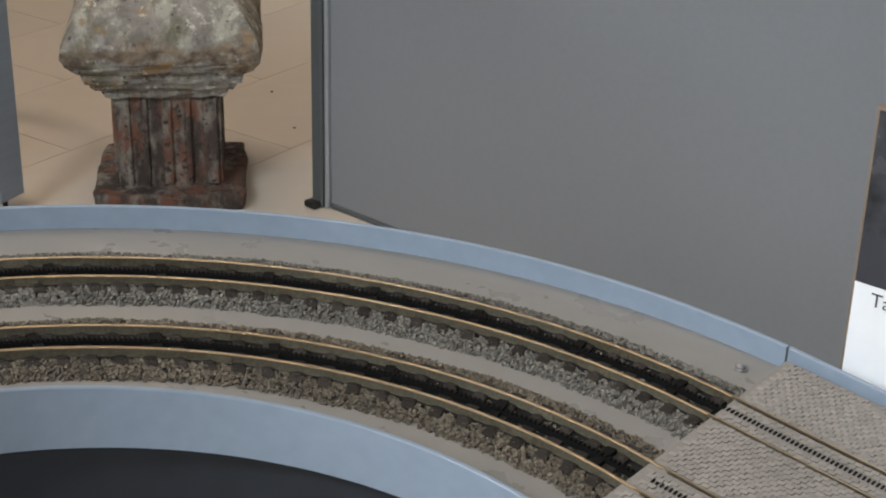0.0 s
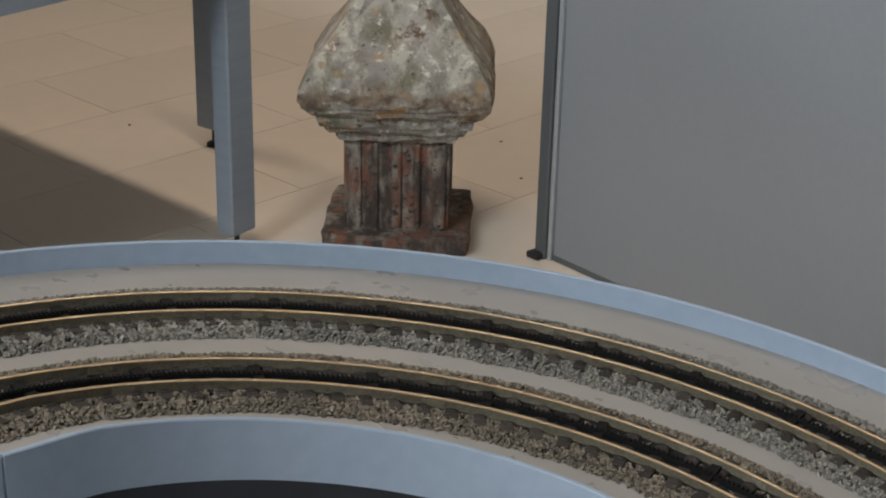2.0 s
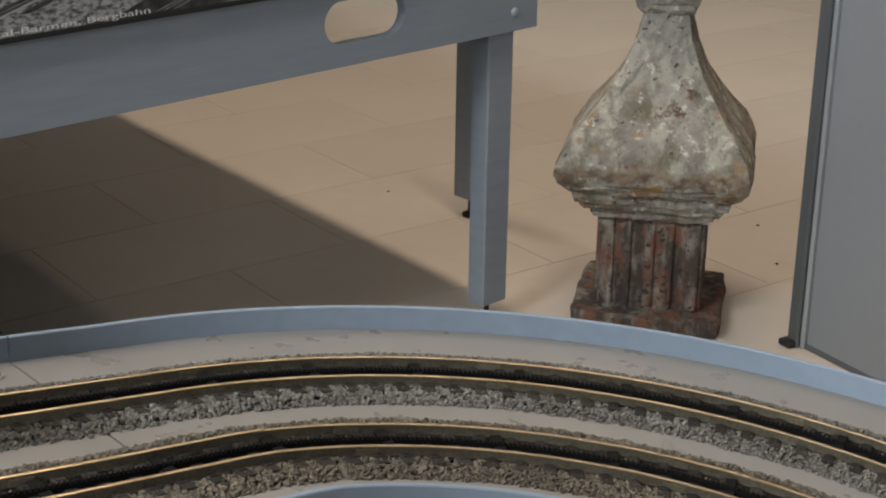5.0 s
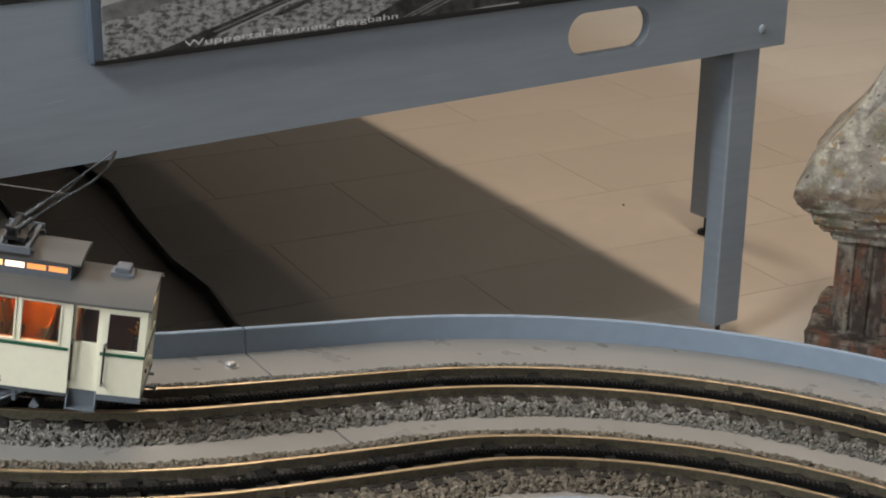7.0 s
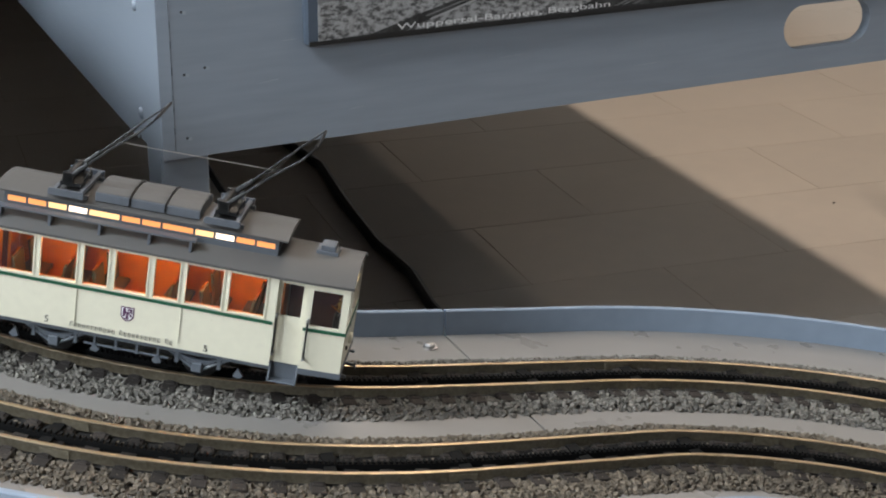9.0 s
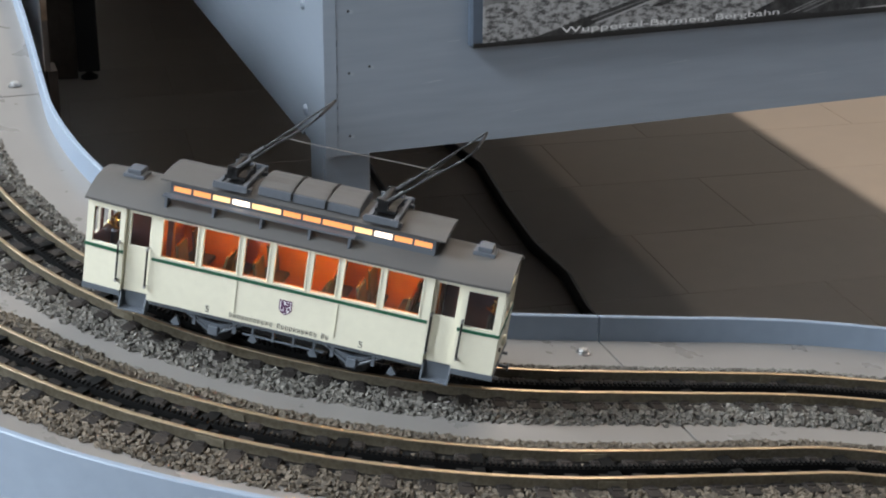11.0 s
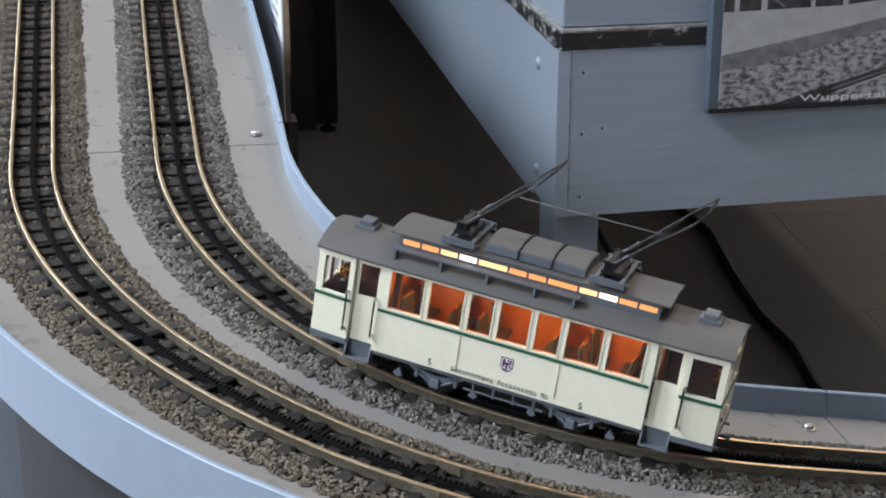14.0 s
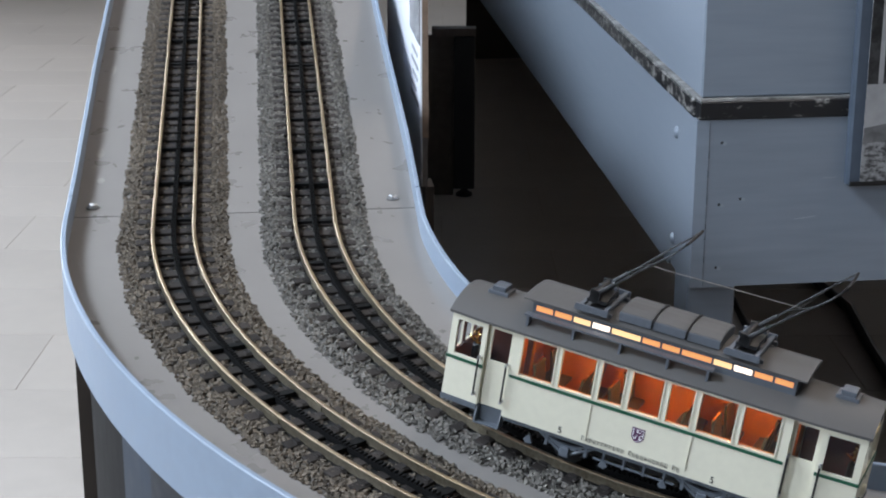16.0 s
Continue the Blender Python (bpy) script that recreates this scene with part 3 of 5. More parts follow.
    for x, z in ((x0 + 0.0405, zb + 0.2305), (x0 + 0.0405, zb + 0.133), (x0 + 0.074, zb + 0.141), (x0 + 0.0405, zb + 0.0315)):
        nail = part("nail_hole", Geo().lathe([(0.0022, -0.0004), (0.0022, 0.001)], (x, yf, z), "Y", 10), M_BLACK, t)
        part("chip", Geo().lathe([(0.0030, -0.0003), (0.0030, 0.001)], (x + 0.005, yf, z - 0.0015), "Y", 7), M_SCAR, nail, "pale chip in the paint")
    rnd = random.Random(12)
    for x, z, w, tilt in ((x0 + 0.18, zb + 0.107, 0.036, 6), (x0 + 0.215, zb + 0.17, 0.026, 2), (x0 + 0.385, zb + 0.128, 0.045, 4), (x0 + 0.62, zb + 0.10, 0.05, 3),
                          (x0 + 0.90, zb + 0.055, 0.06, 2), (x0 + 0.33, zb + 0.045, 0.03, 5)):
        m = Matrix.Translation((x, yf, z)) @ Matrix.Rotation(radians(-tilt), 4, "Y")
        ring = [(-w / 2, 0), (-w / 6, -0.0007), (w / 3, -0.0006), (w / 2, 0.0002), (w / 4, 0.0008), (-w / 5, 0.0006)]
        part("scar", Geo().prism([m @ Vector((a, -0.0005, b)) for a, b in ring], [m @ Vector((a, 0.001, b)) for a, b in ring]), M_SCAR, t, "pale scar in the paint")
    for k in range(6):
        z = zb + 0.04 + 0.033 * k + rnd.uniform(-0.012, 0.012)
        part("seam", Geo().box(x0 + th - 0.0016, x0 + th - 0.0008, yf - 0.0003, yf + 0.001, z, z + rnd.uniform(0.003, 0.016)), M_PICFRAME, t, "dark gap where the boards meet")
    # the case that stands on the table, with a worn dark strip under it
    zc = ztop
    part("strip", Geo().box(x0 + 0.002, x0 + 0.27, yf - 0.003, yf + 0.02, zc + 0.0005, zc + 0.0290), M_WORN, t, "worn black strip", bevel=0.002)
    part("side_strip", Geo().box(x0 - 0.003, x0 + 0.016, yf + 0.021, yf + 6.2, zc + 0.0005, zc + 0.0290, skew), M_WORN_SIDE, t, "worn black strip", bevel=0.002)
    foot = [(x0 + 0.006, yf + 0.006), (x0 + 0.9, yf + 0.006), (x0 + 1.4, yf + 6.2), (x0 + 0.515, yf + 6.2)]
    part("case", Geo().prism([(x, y, zc + 0.0332) for x, y in foot], [(x, y, zc + 0.55) for x, y in foot]), M_BOARD, t, "painted case above the table", bevel=0.003)
    part("scuffed_edge", Geo().box(x0 + 0.004, x0 + 0.27, yf - 0.0015, yf + 0.02, zc + 0.0292, zc + 0.0328), M_SCUFF, t, "scuffed upper edge of the strip")
    part("scuffed_edge", Geo().box(x0 - 0.001, x0 + 0.016, yf + 0.021, yf + 6.2, zc + 0.0292, zc + 0.0328, skew), M_SCUFF, t, "scuffed upper edge of the strip")
    t.matrix_world = TABLE
    return t


def picture(x0, x1, yf, z0, z1):
    """A flat print on a backing board: its printed areas are thin flat pieces."""
    t = thing("picture", "black and white photograph of a hillside railway on the table", "picture")
    part("frame", Geo().box(x0, x1, yf - 0.018, yf - 0.001, z0, z1), M_PICFRAME, t, "dark blue-grey backing board", bevel=0.004)
    xa, za, zt = x0 + 0.020, z0 + 0.008, z1 - 0.02
    photo = part("photograph", Geo().box(xa, x1, yf - 0.021, yf - 0.019, za, zt), M_RUBBLE, t, "grainy black and white print")
    part("lower_margin", Geo().box(x0 + 0.004, x1 - 0.002, yf - 0.0205, yf - 0.0181, z0 + 0.0006, z0 + 0.0078), M_PRINT_BLACK, t, "black lower margin")
    layer = [0]

    def area_of(points, mat, label=""):
        layer[0] += 1
        y = yf - 0.021 - 0.00006 * layer[0]
        part("printed_area", Geo().prism([(x, y, z) for x, z in points], [(x, y + 0.00004, z) for x, z in points]), mat, photo, label)

    area_of([(xa, 1.008), (1.165, 1.012), (x1, 1.05), (x1, zt), (xa, zt)], M_PRINT_DARK, "dark wooded upper part of the print")
    area_of([(xa, 0.940), (1.168, 0.976), (1.6, 1.06), (1.4, 1.035), (1.165, 1.012), (xa, 1.008)], M_PRINT_PALE, "pale printed road")
    area_of([(xa, 0.916), (1.032, 0.924), (1.170, 0.956), (1.6, 1.045), (1.6, 1.062), (1.168, 0.9765), (xa, 0.9405)], M_PRINT_GREY, "grey printed wall")
    for x, w, h in ((0.984, 0.008, 0.16), (1.028, 0.010, 0.16), (1.111, 0.007, 0.012), (1.165, 0.009, 0.15)):
        area_of([(x, 1.0085), (x + w, 1.0085), (x + w, 1.010 + h), (x, 1.010 + h)], M_PRINT_PALE, "pale printed post")
    area_of([(1.040, 1.030), (1.066, 1.012), (1.069, 1.014), (1.043, 1.034)], M_PRINT_GREY)
    # two rail lines rising to the right, then a cutting
    area_of([(1.048, za), (1.149, 0.885), (1.317, 0.930), (1.50, 0.985), (1.55, 0.985), (1.340, 0.928), (1.170, 0.876), (1.115, za)], M_PRINT_DARK, "dark printed rail line")
    area_of([(1.155, 0.8800), (1.330, 0.9285), (1.52, 0.985), (1.525, 0.985), (1.335, 0.9275), (1.160, 0.8790)], M_PRINT_GREY)
    area_of([(1.163, 0.8745), (1.345, 0.927), (1.53, 0.983), (1.536, 0.983), (1.352, 0.926), (1.172, 0.8740)], M_PRINT_PALE)
    area_of([(1.262, 0.893), (1.364, 0.927), (1.51, 0.985), (1.54, 0.985), (1.385, 0.925), (1.285, 0.893)], M_PRINT_DARK, "dark printed rail line")
    area_of([(1.425, za), (1.477, 0.877), (1.543, 0.902), (1.75, 0.985), (x1, 0.985), (x1, za)], M_PRINT_DARK, "dark printed cutting")
    for xs in (1.520, 1.535, 1.558):
        area_of([(xs, 0.862), (xs + 0.09, 0.892), (xs + 0.30, 0.965), (xs + 0.306, 0.965), (xs + 0.099, 0.892), (xs + 0.008, 0.862)], M_PRINT_GREY, "pale printed rail")
    area_of([(1.665, 0.8595), (1.78, 0.8595), (1.775, 0.8625), (1.70, 0.8615)], M_PRINT_PALE)
    area_of([(xa, z0 + 0.006), (x1, z0 + 0.006), (x1, z0 + 0.0105), (1.05, z0 + 0.0105), (xa, z0 + 0.008)], M_PRINT_BLACK, "black lower margin")
    cu = bpy.data.curves.new("caption", "FONT")
    cu.body, cu.size, cu.extrude, cu.offset = "Wuppertal-Barmen, Bergbahn", 0.0142, 0.0001, 0.0
    cu.materials.append(M_CAPTION)
    ob = new("caption", cu)
    ob.matrix_world = Matrix.Translation((1.103, yf - 0.0228, 0.862)) @ Matrix.Rotation(radians(90), 4, "X") @ Matrix.Diagonal((CAPTION_WIDE, 1, 1, 1))
    ob.parent = photo
    tagged(ob, "pale printed caption")
    t.matrix_world = TABLE
    return t


CAPTION_WIDE = 2.38


def print_material(name, dark, light, low, high, scale=62.0, stretch=(1, 1, 1)):
    """Coarse photographic mottling between two greys."""
    m = bpy.data.materials.new(name)
    m.use_nodes = True
    n, l = m.node_tree.nodes, m.node_tree.links
    b = n["Principled BSDF"]
    b.inputs["Roughness"].default_value = 0.4
    tc = n.new("ShaderNodeTexCoord")
    mp = n.new("ShaderNodeMapping")
    mp.inputs["Scale"].default_value = stretch
    l.new(tc.outputs["Object"], mp.inputs["Vector"])
    rubble = n.new("ShaderNodeTexNoise")
    rubble.inputs["Scale"].default_value, rubble.inputs["Detail"].default_value = scale, 4
    l.new(mp.outputs[0], rubble.inputs["Vector"])
    fine = n.new("ShaderNodeTexNoise")
    fine.inputs["Scale"].default_value, fine.inputs["Detail"].default_value = scale * 3.6, 3
    l.new(tc.outputs["Object"], fine.inputs["Vector"])
    add = n.new("ShaderNodeMath")
    add.operation = "MULTIPLY_ADD"
    add.inputs[1].default_value = 0.35
    l.new(fine.outputs["Fac"], add.inputs[0])
    l.new(rubble.outputs["Fac"], add.inputs[2])
    mr = n.new("ShaderNodeMapRange")
    mr.inputs["From Min"].default_value, mr.inputs["From Max"].default_value = low, high
    mr.inputs["To Min"].default_value, mr.inputs["To Max"].default_value = dark, light
    l.new(add.outputs[0], mr.inputs["Value"])
    l.new(mr.outputs[0], b.inputs["Base Color"])
    return m


M_RUBBLE = print_material("rubble_print", 0.045, 0.31, 0.54, 0.76, 95, (0.8, 1, 1.4))
M_PRINT_DARK = print_material("dark_print", 0.008, 0.05, 0.55, 0.85, 60)
M_PRINT_GREY = print_material("grey_print", 0.10, 0.19, 0.50, 0.85, 40)
M_PRINT_PALE = print_material("pale_print", 0.30, 0.37, 0.45, 0.85, 30)
M_PRINT_BLACK = material("black_print", (0.012, 0.012, 0.012), 0.5, grain=80, bump=0.0)
M_CAPTION = material("pale_caption", (0.68, 0.68, 0.68), 0.5, grain=200, vary=0.1, bump=0.0)
M_PICFRAME = material("picture_board", (0.07, 0.09, 0.12), 0.5, grain=60, vary=0.1)
XF0, XF1, YF, ZB = 0.710, 2.512, 2.296, 0.689
display_table(XF0, XF1, YF, ZB)
picture(0.947, 2.2, YF, 0.8485, 1.35)


# ---- panels, signs and things round the layout ----
def display_panel():
    t = thing("exhibition_wall", "large grey exhibition wall in an aluminium frame on the floor", "partition")
    h = 2.1
    part("sheet", Geo().box(0.013, 2.6, 0.004, 0.024, 0.013, h), M_PANEL, t, "satin grey sheet")
    part("post", Geo().box(-0.034, -0.0005, -0.014, 0.04, 0.0, h + 0.02), M_POST, t, "dark post of the frame", bevel=0.004)
    part("edge_profile", Geo().box(0.0, 0.012, -0.008, 0.034, 0.0, h + 0.02), M_ALU, t, "pale aluminium edge profile", bevel=0.004)
    part("bottom_rail", Geo().box(0.0125, 2.6, 0.0, 0.03, 0.0, 0.012), M_POST, t, "dark bottom rail", bevel=0.002)
    part("foot", Geo().box(-0.040, -0.004, -0.034, 0.05, 0.001, 0.016), M_BLACK, t, "dark foot plate", bevel=0.003)
    t.matrix_world = Matrix.Translation((-0.225, 3.352, 0)) @ Matrix.Rotation(radians(-41), 4, "Z")
    return t


display_panel()


def word(text, size, mat, m, parent, label):
    cu = bpy.data.curves.new("lettering", "FONT")
    cu.body, cu.size, cu.extrude = text, size, 0.0001
    cu.materials.append(mat)
    ob = new("lettering", cu)
    ob.matrix_world = m
    ob.parent = parent
    return tagged(ob, label)


def station_sign():
    """A printed board on the back of the rim, by the paved end. Local x runs along the rim towards the low end."""
    t = thing("printed_sign", "printed board with dark photograph and white sheet on the rim", "sign")
    part("board", Geo().box(0, 0.21, 0.0, 0.008, -0.06, 0.275), M_EDGE, t, "raw board edge")
    part("photograph", Geo().box(0.003, 0.207, -0.002, -0.0005, 0.148, 0.272), M_DARKPHOTO, t, "dark photograph")
    part("band", Geo().box(0.003, 0.207, -0.002, -0.0005, 0.094, 0.1478), M_DARKBAND, t, "dark grey printed band")
    part("sheet", Geo().box(0.003, 0.207, -0.002, -0.0005, -0.055, 0.0938), M_PAPER, t, "white printed sheet")
    word("Tals", 0.021, M_DARKBAND, Matrix.Translation((0.022, -0.0028, 0.073)) @ Matrix.Rotation(radians(90), 4, "X"), t, "dark printed letters")
    p, h = at("A", 0.708, -0.165)
    t.matrix_world = Matrix.Translation((p.x, p.y, 0.677)) @ Matrix.Rotation(h + math.pi, 4, "Z")
    return t


M_DARKPHOTO = material("dark_photograph", (0.05, 0.05, 0.055), 0.25, grain=40, vary=0.5, big=14, bump=0.0, tint=(0.006, 0.006, 0.008))
M_DARKBAND = material("dark_band", (0.045, 0.045, 0.055), 0.3, grain=20, vary=0.1, bump=0.0)
M_GREYEDGE = material("grey_brown_edge", (0.12, 0.105, 0.095), 0.7, grain=90, vary=0.15)
M_TEXT = material("grey_text", (0.32, 0.32, 0.34), 0.6, grain=50, bump=0.0)
station_sign()


def upper_sign():
    """The board stands close behind the back rim; x runs along its face from the near end."""
    t = thing("printed_sign", "white printed board with brown edge behind the rim", "sign")
    part("board", Geo().box(0.0, 0.80, -0.0085, -0.0003, 0.9815, 1.180), M_EDGE, t, "raw brown board edge")
    part("lower_board", Geo().box(0.002, 0.80, -0.0075, -0.0003, 0.9125, 0.9812), M_GREYEDGE, t, "grey-brown lower board edge")
    part("post", Geo().box(0.002, 0.05, -0.016, -0.004, 0.0, 0.9122), M_DARKWOOD, t, "dark brown post down to the floor")
    part("backing", Geo().box(0.001, 0.795, 0.0, 0.001, 0.9125, 1.179), M_PAPER, t, "white backing sheet")
    sheet = part("sheet", Geo().box(0.003, 0.76, 0.0013, 0.0021, 0.983, 1.178), M_PAPER, t, "white printed sheet")
    part("photograph", Geo().box(0.005, 0.19, 0.0024, 0.0031, 1.107, 1.176), M_DARKPHOTO, sheet, "dark photograph")
    for k in range(8):
        ring = [(x + 0.022 * k, z) for x, z in ((0.008, 1.11), (0.011, 1.11), (0.022, 1.174), (0.019, 1.174))]
        part("hatching", Geo().prism([(x, 0.0033, z) for x, z in ring], [(x, 0.0037, z) for x, z in ring]), M_PAPER, sheet, "pale slanting stroke")
    for k, (x, w) in enumerate(((0.05, 0.10), (0.04, 0.12), (0.05, 0.09), (0.07, 0.09), (0.04, 0.13))):
        part("text_line", Geo().box(x, x + w, 0.0024, 0.0030, 1.083 - 0.017 * k, 1.089 - 0.017 * k), M_TEXT, sheet, "unreadable grey text line")
    t.matrix_world = Matrix.Translation((-1.739, 1.2275, 0)) @ Matrix.Rotation(radians(149.3), 4, "Z")
    return t


def partition():
    """A dark panel down to the floor, from behind the sign past the stand; unseen, added to block light."""
    t = thing("light_block_panel", "unseen dark brown panel behind the sign, added to block light", "panel")
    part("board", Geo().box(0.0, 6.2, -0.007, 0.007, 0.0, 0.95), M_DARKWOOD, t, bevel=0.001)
    t.matrix_world = Matrix.Translation((-2.371, 1.667, 0)) @ Matrix.Rotation(radians(144.9), 4, "Z")
    return t


partition()
upper_sign()


def weathered():
    """Old painted stone or iron: pale lime, grey, ochre and rust in patches."""
    m = bpy.data.materials.new("weathered_finial")
    m.use_nodes = True
    n, l = m.node_tree.nodes, m.node_tree.links
    b = n["Principled BSDF"]
    b.inputs["Roughness"].default_value = 0.85
    tc = n.new("ShaderNodeTexCoord")

    runs = n.new("ShaderNodeMapping")   # stains run downwards
    runs.inputs["Scale"].default_value = (1.0, 1.0, 0.42)
    l.new(tc.outputs["Object"], runs.inputs["Vector"])

    def noisy(scale, detail=8.0, rough=0.65, running=False):
        k = n.new("ShaderNodeTexNoise")
        k.inputs["Scale"].default_value, k.inputs["Detail"].default_value, k.inputs["Roughness"].default_value = scale, detail, rough
        l.new(runs.outputs[0] if running else tc.outputs["Object"], k.inputs["Vector"])
        return k.outputs["Fac"]

    def blend(f0, f1, fac, a, c):
        mr = n.new("ShaderNodeMapRange")
        mr.inputs["From Min"].default_value, mr.inputs["From Max"].default_value = f0, f1
        l.new(fac, mr.inputs["Value"])
        x = n.new("ShaderNodeMix")
        x.data_type = "RGBA"
        l.new(mr.outputs[0], x.inputs[0])
        for sock, val in ((6, a), (7, c)):
            if isinstance(val, tuple):
                x.inputs[sock].default_value = (*val, 1)
            else:
                l.new(val, x.inputs[sock])
        return x.outputs[2]

    base = blend(0.40, 0.60, noisy(9), (0.165, 0.148, 0.13), (0.30, 0.28, 0.255))
    lime = blend(0.47, 0.56, noisy(15, running=True), base, (0.335, 0.32, 0.27))
    grey = blend(0.52, 0.61, noisy(24, running=True), lime, (0.20, 0.185, 0.17))
    ochre = blend(0.575, 0.64, noisy(12), grey, (0.27, 0.17, 0.08))
    rust = blend(0.60, 0.65, noisy(13), ochre, (0.10, 0.06, 0.042))
    moss = blend(0.56, 0.66, noisy(9, running=True), rust, (0.13, 0.122, 0.085))
    spots = blend(0.61, 0.65, noisy(44), moss, (0.060, 0.048, 0.040))
    pits = blend(0.65, 0.68, noisy(120), spots, (0.03, 0.026, 0.022))
    white = blend(0.575, 0.64, noisy(34), pits, (0.45, 0.43, 0.385))
    sep = n.new("ShaderNodeSeparateXYZ")
    l.new(tc.outputs["Object"], sep.inputs[0])
    add = n.new("ShaderNodeMath")
    add.operation = "MULTIPLY_ADD"
    l.new(noisy(11), add.inputs[0])
    add.inputs[1].default_value = 0.22
    l.new(sep.outputs[2], add.inputs[2])
    iron = blend(0.46, 0.64, noisy(26, running=True), (0.054, 0.038, 0.031), (0.25, 0.215, 0.18))
    iron = blend(0.50, 0.60, noisy(19, running=True), iron, (0.16, 0.068, 0.042))
    iron = blend(0.57, 0.63, noisy(55), iron, (0.035, 0.028, 0.024))
    brim = n.new("ShaderNodeMath")   # rust gathers along the lower brim of the cap
    brim.operation = "MULTIPLY_ADD"
    l.new(noisy(14), brim.inputs[0])
    brim.inputs[1].default_value = 0.18
    l.new(sep.outputs[2], brim.inputs[2])
    stain = blend(0.445, 0.465, brim.outputs[0], white, blend(0.4, 0.6, noisy(24), (0.085, 0.056, 0.04), (0.22, 0.165, 0.115)))
    stained = blend(0.475, 0.51, brim.outputs[0], stain, white)
    l.new(blend(0.34, 0.40, add.outputs[0], iron, stained), b.inputs["Base Color"])
    bp = n.new("ShaderNodeBump")
    bp.inputs["Strength"].default_value, bp.inputs["Distance"].default_value = 1.0, 0.012
    l.new(noisy(45), bp.inputs["Height"])
    l.new(bp.outputs[0], b.inputs["Normal"])
    return m


def finial():
    prof = [(0.166, 0.0), (0.169, 0.005), (0.170, 0.034), (0.164, 0.040), (0.115, 0.041), (0.112, 0.050), (0.113, 0.250), (0.118, 0.258),
            (0.134, 0.262), (0.138, 0.270), (0.140, 0.280), (0.150, 0.284), (0.160, 0.292), (0.166, 0.302), (0.172, 0.306), (0.176, 0.316), (0.178, 0.328), (0.186, 0.332), (0.196, 0.340),
            (0.203, 0.350), (0.209, 0.356), (0.213, 0.364), (0.216, 0.374), (0.214, 0.392), (0.203, 0.424), (0.180, 0.458), (0.150, 0.495), (0.121, 0.535), (0.096, 0.575), (0.077, 0.615),
            (0.062, 0.655), (0.054, 0.690), (0.051, 0.712), (0.060, 0.716), (0.064, 0.724), (0.063, 0.732), (0.070, 0.738), (0.074, 0.756), (0.066, 0.775), (0.050, 0.800), (0.03, 0.835)]
    g, n = Geo(), 9
    pts = []
    rnd = random.Random(2)
    for r, z in prof:
        for sx, sy, dx, dy in ((-1, -1, 1, 0), (1, -1, 0, 1), (1, 1, -1, 0), (-1, 1, 0, -1)):
            for i in range(n):
                k = 2 * i / n
                x, y = sx + dx * k, sy + dy * k
                c = 0.985 if i == 0 else 1.0
                pts.append((x * r * c + rnd.gauss(0, 0.0022), y * r * c + rnd.gauss(0, 0.0022), z + rnd.gauss(0, 0.0014)))
    k = 4 * n
    f = [(i * k + j, i * k + (j + 1) % k, (i + 1) * k + (j + 1) % k, (i + 1) * k + j) for i in range(len(prof) - 1) for j in range(k)]
    f += [tuple(reversed(range(k))), tuple(range((len(prof) - 1) * k, len(prof) * k))]
    t = thing("roof_finial", "weathered old finial with flaking paint and rust on the floor", "finial")
    part("body", g.add(pts, f), weathered(), t)
    for i in range(4):
        m = Matrix.Rotation(i * math.pi / 2, 4, "Z")
        for x0, x1 in ((-0.113, -0.080), (-0.054, -0.042), (-0.011, 0.011), (0.042, 0.054), (0.080, 0.113)):
            part("fillet", Geo().box(x0, x1, -0.121, -0.111, 0.046, 0.256, m), bpy.data.materials["weathered_finial"], t, "raised fillet beside a rusty flute", bevel=0.003)
    t.matrix_world = Matrix.Translation((-0.593, 3.473, 0)) @ Matrix.Rotation(radians(6.1), 4, "Z")
    return t


finial()


def floor_cable(points, r):
    path = []
    for a, b in zip(points, points[1:]):
        for i in range(8):
            k = i / 8
            path.append((a[0] + (b[0] - a[0]) * k, a[1] + (b[1] - a[1]) * k, r))
    path.append((*points[-1], r))
    return plain("floor_cable", Geo().tube(path, r, 8), M_CABLE, "thick black cable lying across the floor", "cable", smooth=True, group="cables on the floor")


floor_cable([(-3.6, 3.9), (-3.03, 3.575), (-2.79, 3.45), (-2.53, 3.23), (-2.28, 3.034), (-2.09, 2.92), (-1.93, 2.78), (-1.6, 2.55), (-1.3, 2.3)], 0.014)
floor_cable([(-3.5, 3.55), (-3.045, 3.246), (-2.718, 3.003), (-2.443, 2.791), (-2.222, 2.629), (-1.9, 2.4), (-1.6, 2.1)], 0.010)


def black_stand():
    t = thing("black_stand", "slim black stand on a small foot in the shade", "stand")
    part("column", Geo().box(-0.038, 0.038, -0.03, 0.03, 0.03, 0.585), M_BLACK, t, bevel=0.004)
    board = part("side_panel", Geo().box(-0.135, -0.0385, 0.0, 0.016, 0.0, 0.585), M_BROWN, t, "dark brown side panel", bevel=0.002)
    for x in (-0.100, -0.058):
        part("rib", Geo().box(x - 0.004, x + 0.004, -0.006, -0.0005, 0.01, 0.58), M_BROWN, board, "dark brown rib")
    part("foot", Geo().lathe([(0.03, 0), (0.03, 0.01), (0.012, 0.02), (0.012, 0.03)], (0, 0, 0)), M_BLACK, t, "small round foot", smooth=True)
    part("head", Geo().box(-0.116, 0.040, -0.034, 0.034, 0.5855, 0.612), M_BROWN, t, "brown cap")
    t.matrix_world = Matrix.Translation((-4.505, 3.364, 0)) @ Matrix.Rotation(radians(53.5), 4, "Z")
    return t


black_stand()


